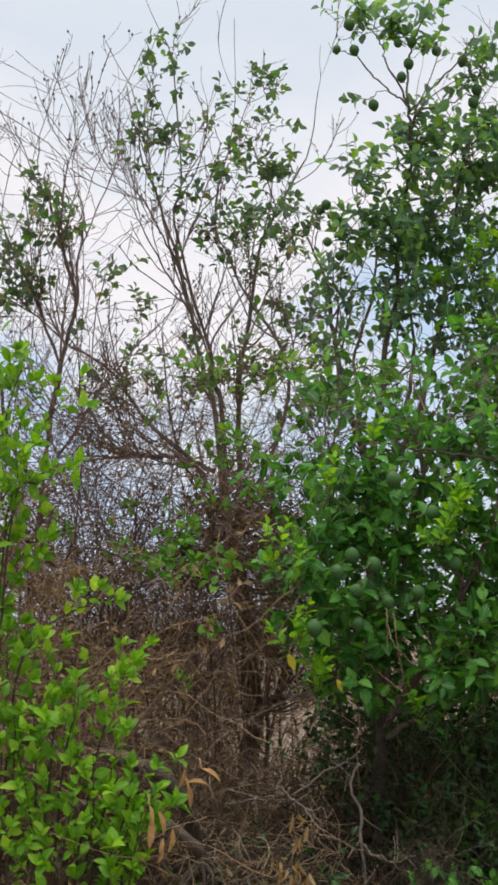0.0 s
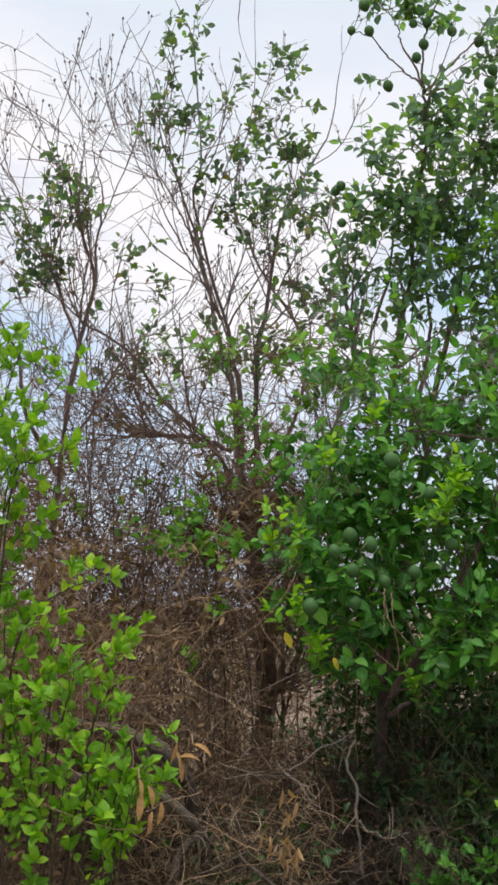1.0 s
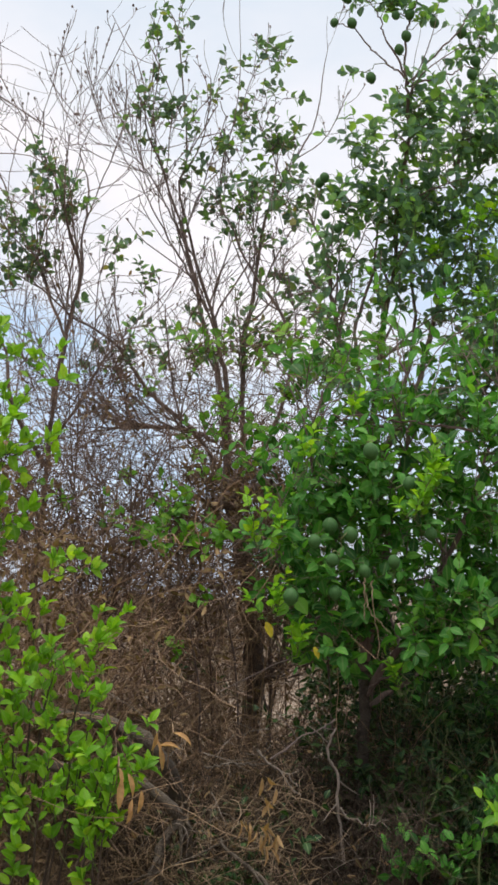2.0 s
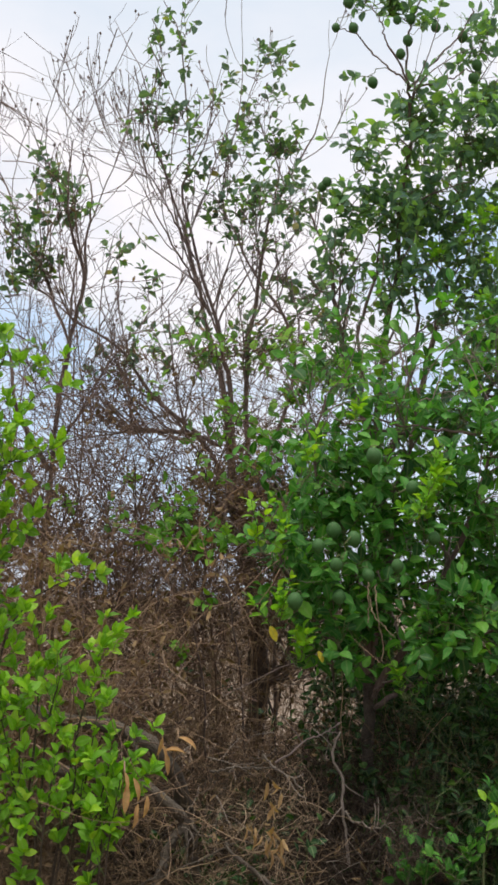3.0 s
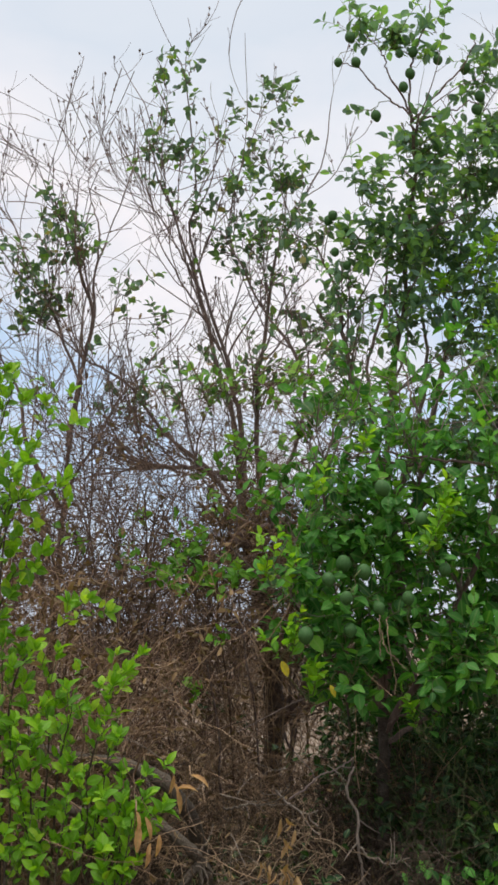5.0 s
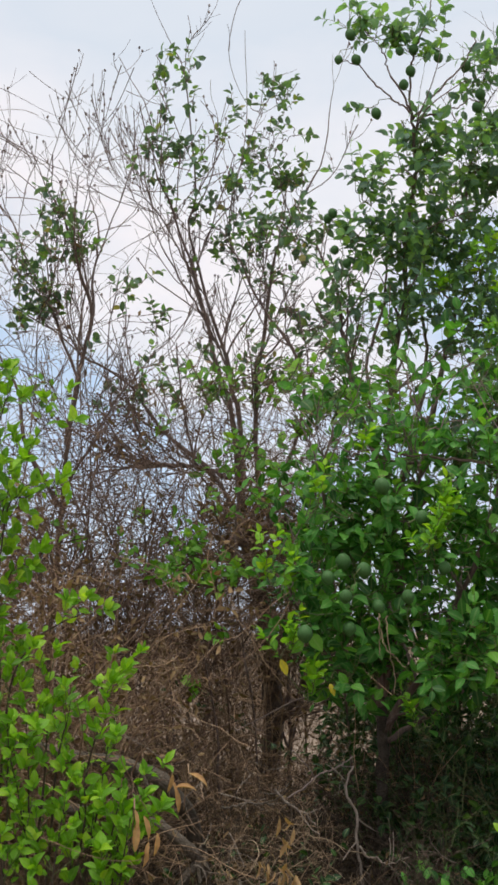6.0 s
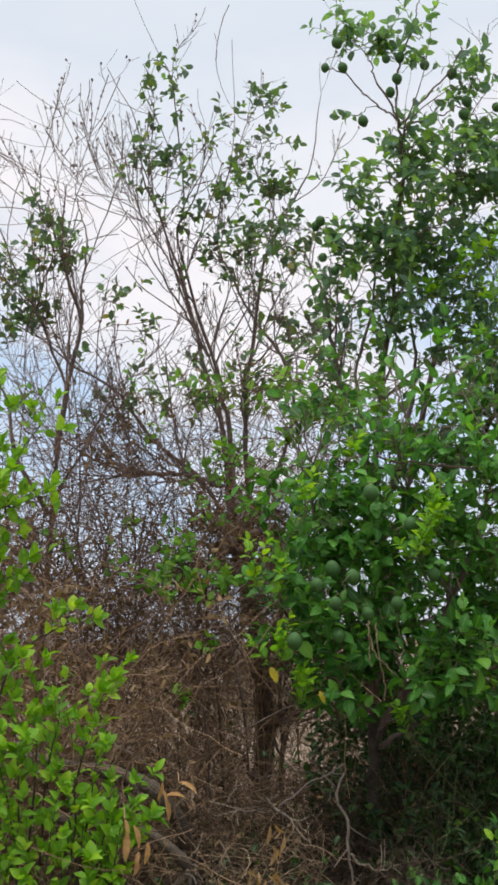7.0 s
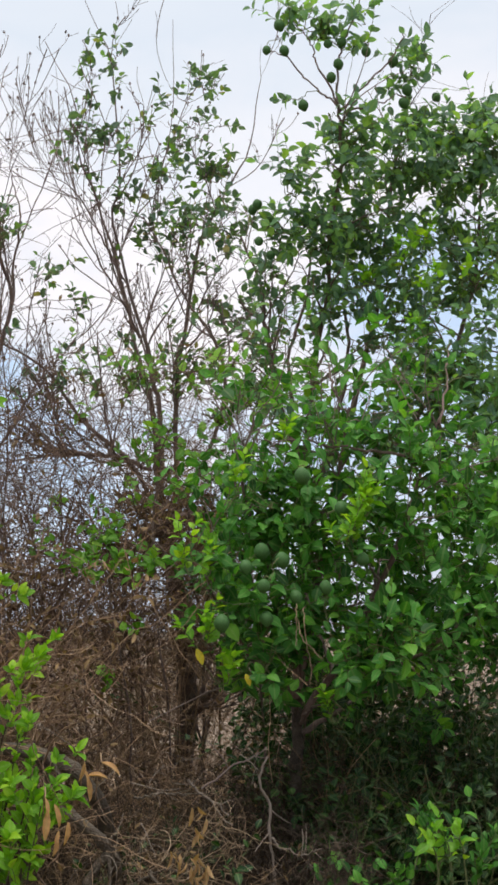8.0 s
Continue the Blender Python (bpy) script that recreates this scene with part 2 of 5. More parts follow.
def thing(name, at, label, category, group="", kind=""):
    """An Empty at the foot of a thing; every thing draws from random numbers of its own."""
    global rng
    rng = np.random.default_rng(next(SEEDS))
    e = new(name)
    e.location = at
    e.empty_display_size = 0.1
    return tagged(e, label, category, group, kind)


def part(name, me, material, parent, label="", kind=""):
    ob = new(name, me)
    me.materials.append(material)
    ob.parent = parent
    return tagged(ob, label, kind=kind)


def spline(ctrl, n):
    """A smooth line through a few control points, n points along it."""
    p = np.asarray(ctrl, float)
    p = np.vstack([2 * p[0] - p[1], p, 2 * p[-1] - p[-2]])
    s = np.linspace(0, len(p) - 3 - 1e-6, n)
    i = s.astype(int)
    u = (s - i)[:, None]
    a, b, c, d = p[i], p[i + 1], p[i + 2], p[i + 3]
    return 0.5 * (2 * b + (c - a) * u + (2 * a - 5 * b + 4 * c - d) * u ** 2 + (3 * b - a - 3 * c + d) * u ** 3)


def tubes(lines, radii, sides):
    """Tapered round strands: lines (n, k, 3), radii (n, k)."""
    n, k, _ = lines.shape
    tan = unit(np.gradient(lines, axis=1))
    ref = unit(rng.normal(size=(n, 1, 3)))
    u = unit(np.cross(tan, np.broadcast_to(ref, tan.shape)))
    v = np.cross(tan, u)
    ang = np.arange(sides) * 2 * np.pi / sides
    ring = u[:, :, None] * np.cos(ang)[:, None] + v[:, :, None] * np.sin(ang)[:, None]
    verts = (lines[:, :, None] + ring * radii[:, :, None, None]).reshape(-1, 3)
    base = (np.arange(n) * k * sides)[:, None, None] + (np.arange(k - 1) * sides)[None, :, None]
    j = np.arange(sides)[None, None]
    jn = (j + 1) % sides
    quads = np.stack([base + j, base + jn, base + sides + jn, base + sides + j], -1).reshape(-1, 4)
    return verts, quads


def join_tubes(name, sets, origin):
    """One mesh out of several (lines, radii, sides)."""
    vs, qs, at = [], [], 0
    for lines, radii, sides in sets:
        v, q = tubes(lines, radii, sides)
        vs.append(v)
        qs.append(q + at)
        at += len(v)
    return fast_mesh(name, np.concatenate(vs) - np.asarray(origin), np.concatenate(qs))


def limb_lines(ctrl, r0, r1, n=28, wobble=0.012):
    """A limb as one strand with knots and slight bends."""
    line = spline(ctrl, n)
    walk_off = np.cumsum(rng.normal(size=(n, 3)), axis=0)
    walk_off -= np.linspace(0, 1, n)[:, None] * walk_off[-1]
    line = line + wobble * walk_off * 0.5
    r = (r1 + (r0 - r1) * np.linspace(1, 0, n) ** 1.25) * (1 + 0.07 * rng.normal(size=n))
    return line[None], np.abs(r)[None]


def pick_points(lines, radii, count, t0, t1):
    n, k, _ = lines.shape
    i = rng.integers(0, n, count)
    s = rng.uniform(t0, t1, count) * (k - 1.001)
    j = s.astype(int)
    u = (s - j)[:, None]
    p = lines[i, j] * (1 - u) + lines[i, j + 1] * u
    tan = unit(lines[i, j + 1] - lines[i, j])
    r = radii[i, j] * (1 - u[:, 0]) + radii[i, j + 1] * u[:, 0]
    return p, tan, r


def strands(p, d, length, r0, r1, k, curl, pull):
    """Strands that start at p towards d, bending at random and by the vector pull."""
    n = len(p)
    pts = np.empty((n, k, 3))
    pts[:, 0] = p
    d = unit(d)
    bend = rng.normal(size=(n, 3)) * curl * 0.6
    step = (length / (k - 1))[:, None]
    for s in range(1, k):
        d = unit(d + bend + rng.normal(size=(n, 3)) * curl + np.asarray(pull) / k)
        pts[:, s] = pts[:, s - 1] + d * step
    f = np.linspace(0, 1, k)[None]
    return pts, r0[:, None] * (1 - f) + r1 * f


def grow(lines, radii, count, length, angle, k=5, t0=0.2, t1=1.0, curl=0.12, pull=(0, 0, 0.3), thick=0.6, tip=0.0008, most=0.02):
    """Side shoots on strands that stand already."""
    p, tan, r = pick_points(lines, radii, count, t0, t1)
    side = unit(np.cross(tan, rng.normal(size=(count, 3))))
    a = np.radians(rng.uniform(*angle, count))[:, None]
    d = tan * np.cos(a) + side * np.sin(a)
    le = rng.uniform(*length, count)
    return strands(p, d, le, np.minimum(r * thick, most), tip, k, curl, pull)


# leaf blade: midrib of six points, four points on either edge
LEAF_V = np.array([(0, 0, 0), (0.12, 0, 0.0), (0.36, 0, 0.0), (0.62, 0, -0.012), (0.86, 0, -0.045), (1, 0, -0.09),
                   (0.11, 0.13, 0.035), (0.35, 0.255, 0.065), (0.62, 0.255, 0.055), (0.87, 0.125, -0.01),
                   (0.11, -0.13, 0.035), (0.35, -0.255, 0.065), (0.62, -0.255, 0.055), (0.87, -0.125, -0.01)], float)
LEAF_Q = np.array([(1, 2, 7, 6), (2, 3, 8, 7), (3, 4, 9, 8), (10, 11, 2, 1), (11, 12, 3, 2), (12, 13, 4, 3)])
LEAF_T = np.array([(0, 1, 6), (4, 5, 9), (10, 1, 0), (13, 5, 4)])
LEAF_UV = LEAF_V[:, :2]


def leaf_mesh(name, pos, axis, normal, size, origin, wide=1.0, folds=(0.3, 2.0)):
    """Many leaves as one mesh."""
    x = unit(axis)
    z = unit(normal - (normal * x).sum(-1, keepdims=True) * x)
    y = np.cross(z, x)
    n = len(pos)
    w = wide * rng.uniform(0.85, 1.2, (n, 1, 1))
    fold = rng.uniform(*folds, (n, 1, 1))
    t = np.broadcast_to(LEAF_V, (n, 14, 3))
    s = size[:, None, None]
    droop = rng.uniform(0.0, 0.35, (n, 1, 1)) * t[..., :1] ** 2
    v = pos[:, None] + s * (t[..., :1] * x[:, None] + t[..., 1:2] * w * y[:, None] + (t[..., 2:] * fold - droop) * z[:, None])
    off = (np.arange(n) * 14)[:, None, None]
    return fast_mesh(name, v.reshape(-1, 3) - np.asarray(origin), (LEAF_Q + off).reshape(-1, 4), (LEAF_T + off).reshape(-1, 3), np.tile(LEAF_UV, (n, 1)))


def split_leaves(name, bunch, parent, material, single, wide, holders, most=300):
    """The leaves nearest to the open side as parts of their own, the rest as one mesh."""
    order = np.argsort(bunch[0][:, 1])
    pos, axis, normal, size = (q[order] for q in bunch)
    base = [leaf_mesh("leaf", np.zeros((1, 3)), np.array([[1.0, 0, 0]]), np.array([[0, 0, 1.0]]), np.ones(1), (0, 0, 0), wide) for _ in range(8)]
    for me in base:
        me.materials.append(single)
    x = unit(axis[:most])
    z = unit(normal[:most] - (normal[:most] * x).sum(-1, keepdims=True) * x)
    y = np.cross(z, x)
    for i in range(min(most, len(pos))):
        ob = new("leaf", base[i % 8])
        ob.parent = min(holders, key=lambda h: float(((h[1] - pos[i]) ** 2).sum(-1).min()))[0]
        c = pos[i] - np.asarray(parent.location)
        m = Matrix((x[i], y[i], z[i])).transposed().to_4x4()
        ob.matrix_basis = Matrix.Translation(c) @ m @ Matrix.Scale(float(size[i]), 4)
    if len(pos) > most:
        part(name, leaf_mesh(name, pos[most:], axis[most:], normal[most:], size[most:], parent.location, wide), material, parent, kind="stuff")


def leaves_on(lines, per, size, t0=0.15, spread=(45, 80), up=0.8, lift=0.05, face=0.0):
    """Leaves round strands, in a spiral, facing up; face turns them towards the camera."""
    n, k, _ = lines.shape
    f = np.tile(np.linspace(t0, 1.0, per), (n, 1)) + rng.uniform(-0.5, 0.5, (n, per)) * (1 - t0) / per
    f = np.clip(f, 0.02, 1.0) * (k - 1.001)
    j = f.astype(int)
    u = (f - j)[..., None]
    i = np.arange(n)[:, None]
    pos = lines[i, j] * (1 - u) + lines[i, j + 1] * u
    tan = unit(lines[i, j + 1] - lines[i, j])
    a0 = rng.uniform(0, 6.28, (n, 1)) + np.arange(per) * 2.4
    e1 = unit(np.cross(tan, np.array([0.3, 0.2, 1.0])))
    e2 = np.cross(tan, e1)
    rad = e1 * np.cos(a0)[..., None] + e2 * np.sin(a0)[..., None]
    ang = np.radians(rng.uniform(*spread, (n, per)))
    ang[:, -1] = np.radians(rng.uniform(0, 25, n))
    ang = ang[..., None]
    axis = tan * np.cos(ang) + rad * np.sin(ang) + 0.12 * rng.normal(size=(n, per, 3)) + np.array([0, 0, lift])
    normal = np.array([0, -face, up]) + tan * 0.5 + rng.normal(size=(n, per, 3)) * 0.5
    sz = rng.uniform(*size, (n, per)) * (0.75 + 0.35 * np.sin(np.linspace(0.5, 2.6, per)))[None]
    return pos.reshape(-1, 3), axis.reshape(-1, 3), normal.reshape(-1, 3), sz.ravel()


def sprays(blobs, length, density, outward=0.6, up=0.5):
    """Leafy shoots filling a crown: blobs are (centre, radius, amount)."""
    ps, ds = [], []
    for c, r, amount in blobs:
        n = max(1, int(density * amount * (r / 0.2) ** 2))
        off = unit(rng.normal(size=(n, 3))) * (rng.uniform(0, 1, (n, 1)) ** 0.45) * r * np.array([1, 1.25, 1])
        ps.append(np.asarray(c) + off)
        ds.append(unit(off) * outward + np.array([0, -0.1, up]) + 0.5 * rng.normal(size=(n, 3)))
    p, d = np.concatenate(ps), np.concatenate(ds)
    le = rng.uniform(*length, len(p))
    p = p - unit(d) * le[:, None] * 0.5
    return strands(p, d, le, np.full(len(p), 0.0028), 0.001, 5, 0.14, (0, 0, -0.15))


def links_to(lines, tops, k=7, r0=0.006, r1=0.0025):
    """Branches from the nearest standing limb out to the foot of each shoot."""
    pool = lines.reshape(-1, 3)

    def nearest(b):
        out = []
        for i in range(0, len(b), 200):
            q = b[i:i + 200, None]
            d2 = ((q - pool[None]) ** 2 * np.array([1, 1, 0.45])).sum(-1) + 1.5 * np.maximum(0, pool[None, :, 2] - q[..., 2]) ** 2
            at = d2.argmin(1)
            out.append(np.column_stack([pool[at], d2[np.arange(len(at)), at]]))
        return np.concatenate(out)

    # the nearest shoots are joined first, and later ones may spring from their branches
    order = nearest(tops)[:, 3].argsort()
    a = np.empty_like(tops)
    for batch in np.array_split(order, max(1, min(14, len(tops) // 6))):
        a[batch] = nearest(tops[batch])[:, :3]
        pool = np.concatenate([pool] + [a[batch] * (1 - u) + tops[batch] * u for u in (0.35, 0.6, 0.85)])
    f = np.linspace(0, 1, k)[None, :, None]
    sag = np.sin(f * np.pi) * np.linalg.norm(tops - a, axis=1)[:, None, None] * 0.15
    wig = rng.normal(size=(len(tops), k, 3)) * 0.012 * np.sin(f * np.pi)
    line = a[:, None] * (1 - f) + tops[:, None] * f + wig + sag * unit(rng.normal(size=(len(tops), 1, 3)) + np.array([0, 0, 0.6]))
    le = np.linalg.norm(tops - a, axis=1)
    rad = np.clip(r0 * (0.4 + 0.6 * le), 0.002, 0.006)[:, None] * (1 - f[..., 0]) + r1 * f[..., 0]
    return line, rad


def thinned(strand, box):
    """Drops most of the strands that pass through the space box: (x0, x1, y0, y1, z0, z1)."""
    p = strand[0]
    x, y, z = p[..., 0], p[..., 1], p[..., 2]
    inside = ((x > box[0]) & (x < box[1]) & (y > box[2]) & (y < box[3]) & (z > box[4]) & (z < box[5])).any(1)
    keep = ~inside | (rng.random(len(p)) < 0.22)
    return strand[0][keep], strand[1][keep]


def fruit_mesh(name, nipple=0.18):
    """A round citrus with a slight neck and nipple."""
    bm = bmesh.new()
    bmesh.ops.create_uvsphere(bm, u_segments=14, v_segments=10, radius=1.0)
    for v in bm.verts:
        z = v.co.z
        v.co.z = z * 1.08 + (nipple * max(0, -z - 0.8) / 0.2 if z < -0.8 else 0) * -1
        v.co.x *= 1 - 0.12 * max(0, z)
        v.co.y *= 1 - 0.12 * max(0, z)
    me = bpy.data.meshes.new(name)
    bm.to_mesh(me)
    bm.free()
    for p in me.polygons:
        p.use_smooth = True
    me.materials.append(fruit_skin)
    return me


FRUIT = fruit_mesh("fruit")


def hang_fruit(parent, places, size):
    for c in places:
        ob = new("fruit", FRUIT)
        ob.parent = parent
        s = size * rng.uniform(0.85, 1.12)
        ob.matrix_basis = Matrix.Translation(Vector(c) - parent.location) @ Euler(rng.uniform(-0.5, 0.5, 3)).to_matrix().to_4x4() @ Matrix.Diagonal((s, s, s, 1))


# ---- ground ----


def ground_height(x, y):
    bank = 0.34 * np.exp(-((y - 7.4) / 1.5) ** 2)
    bumps = 0.05 * np.sin(1.7 * x + 0.6 * y) * np.sin(1.1 * y - 0.4 * x)
    return bank + bumps * np.exp(-((y - 7) / 9) ** 2)


def build_ground():
    xs = np.concatenate([[-3000, -600, -150, -50, -20], np.linspace(-9, 9, 73), [20, 50, 150, 600, 3000]])
    ys = np.concatenate([[-2500, -300, -60, -15], np.linspace(-6, 16, 89), [20, 26, 34, 45, 60, 90, 140, 260, 600, 1500, 4000]])
    gx, gy = np.meshgrid(xs, ys)
    gz = ground_height(gx, gy)
    near = (np.abs(gx) < 10) & (np.abs(gy - 5) < 12)
    gz = gz + near * 0.012 * rng.normal(size=gx.shape)
    v = np.stack([gx, gy, gz], -1).reshape(-1, 3)
    i = np.arange(len(ys) - 1)[:, None] * len(xs) + np.arange(len(xs) - 1)[None]
    q = np.stack([i, i + 1, i + len(xs) + 1, i + len(xs)], -1).reshape(-1, 4)
    me = fast_mesh("ground", v, q)
    me.materials.append(soil)
    tagged(new("ground", me), "bare dry brown soil under the thicket and field", "ground", kind="structure")


build_ground()


def build_litter():
    """Brown leaf litter lying on the soil under the trees, with loose leaves."""
    xs, ys = np.linspace(-5, 5, 61), np.linspace(4.7, 10.2, 45)
    gx, gy = np.meshgrid(xs, ys)
    edge = np.minimum.reduce([gx + 5, 5 - gx, gy - 4.7, 10.2 - gy])
    v = np.stack([gx, gy + 0.1 * np.sin(3 * gx), ground_height(gx, gy + 0.1 * np.sin(3 * gx)) + np.where(edge < 0.05, -0.05, 0.04 + 0.02 * rng.random(gx.shape))], -1).reshape(-1, 3)
    i = np.arange(len(ys) - 1)[:, None] * len(xs) + np.arange(len(xs) - 1)[None]
    me = fast_mesh("leaf_litter", v, np.stack([i, i + 1, i + len(xs) + 1, i + len(xs)], -1).reshape(-1, 4))
    me.materials.append(litter)
    tagged(new("leaf_litter", me), "brown leaf litter on the soil under the trees", "leaf litter", kind="structure")
    n = 5000
    px, py = rng.uniform(-2.4, 2.8, n), rng.uniform(5.0, 9.0, n)
    pos = np.stack([px, py, ground_height(px, py) + 0.05 + 0.05 * rng.random(n)], -1)
    axis = np.stack([rng.normal(size=n), rng.normal(size=n), rng.normal(0, 0.35, n)], -1)
    me = leaf_mesh("fallen_leaves", pos, axis, rng.normal(0, 0.5, (n, 3)) + np.array([0, 0, 1.0]), rng.uniform(0.03, 0.075, n), (0, 0, 0), 1.1)
    me.materials.append(leaf_withered)
    tagged(new("fallen_leaves", me), "withered brown leaves fallen under the trees", "leaves", kind="stuff")


def on_ground(x, y):
    return float(ground_height(np.float64(x), np.float64(y)))


build_litter()

# ---- half-dead citrus trees at the back ----


def bare_tree(label, limbs, shoots, blobs, leaves_per=7, density=16.0, fine=1.6, dry=()):
    """limbs: (control points, thick, thin), the first one the trunk."""
    foot = limbs[0][0][0]
    tree = thing("citrus_tree", foot, label, "tree", "trees of the thicket")
    main = []
    for i, (ctrl, r0, r1) in enumerate(limbs):
        line, rad = limb_lines(ctrl, r0 * 0.75, r1 * 0.4)
        main.append((line, rad))
        part("trunk" if i == 0 else "limb", join_tubes("limb", [(line, rad, 9)], foot), trunk_bark if i == 0 else bark, tree)
    lines = np.concatenate([m[0] for m in main])
    radii = np.concatenate([m[1] for m in main])
    l1 = grow(lines[1:], radii[1:], shoots, (0.3, 0.8), (14, 48), k=9, t0=0.1, t1=0.92, curl=0.09, pull=(0, 0, 1.0), tip=0.0034, most=0.008)
    l2 = grow(*l1, int(shoots * 3.0 * fine), (0.1, 0.34), (22, 60), k=6, t0=0.15, curl=0.1, pull=(0, 0, 0.8), tip=0.0021, most=0.0036)
    l3 = grow(*l2, int(shoots * 3 * fine), (0.05, 0.18), (25, 65), k=4, t0=0.1, curl=0.12, pull=(0, 0, 0.3), tip=0.0013, most=0.0021)
    for i in range(shoots):
        part("branch", join_tubes("branch", [(l1[0][i:i + 1], l1[1][i:i + 1], 6)], foot), twig_grey, tree)
    part("twig", join_tubes("twig", [(*l2, 4), (*l3, 3)], foot), twig_grey, tree, "bare grey-brown twigs", "stuff")
    sp = sprays(blobs, (0.09, 0.22), density * 0.9, up=0.7)
    pool = np.concatenate([lines.reshape(-1, 3), l1[0].reshape(-1, 3), l2[0].reshape(-1, 3)[::3]])
    ln = links_to(pool, sp[0][:, 0])
    part("leafy_twig", join_tubes("leafy_twig", [(*ln, 4), (*sp, 4)], foot), twig_grey, tree, kind="stuff")
    part("crown", leaf_mesh("crown", *leaves_on(sp[0], leaves_per, (0.036, 0.07)), foot, 1.15), leaf_sparse, tree, "sparse dark green leaves", "stuff")
    if dry:
        sd = sprays(dry, (0.1, 0.25), 30, up=0.1)
        ld = links_to(pool, sd[0][:, 0])
        part("dry_twig", join_tubes("dry_twig", [(*ld, 4), (*sd, 4)], foot), twig_brown, tree, kind="stuff")
        part("withered_leaf", leaf_mesh("withered_leaf", *leaves_on(sd[0], 7, (0.025, 0.06), up=0.1), foot, 0.7, (1, 4)), leaf_withered, tree, "brown withered leaves", "stuff")
    # dried buds at the ends of the bare shoots
    ends = np.concatenate([l2[0][:, -1], l3[0][::3, -1], pick_points(*l1, shoots * 3, 0.5, 1.0)[0], pick_points(*l2, shoots * 2, 0.3, 1.0)[0]])
    ends = ends[rng.random(len(ends)) < 0.3]
    s = strands(ends, np.tile([0, 0, 1.0], (len(ends), 1)), np.full(len(ends), 0.015), np.full(len(ends), 0.008), 0.0055, 3, 0.2, (0, 0, 0))
    part("bud", join_tubes("bud", [(*s, 5)], foot), twig_grey, tree, kind="stuff")
    return tree


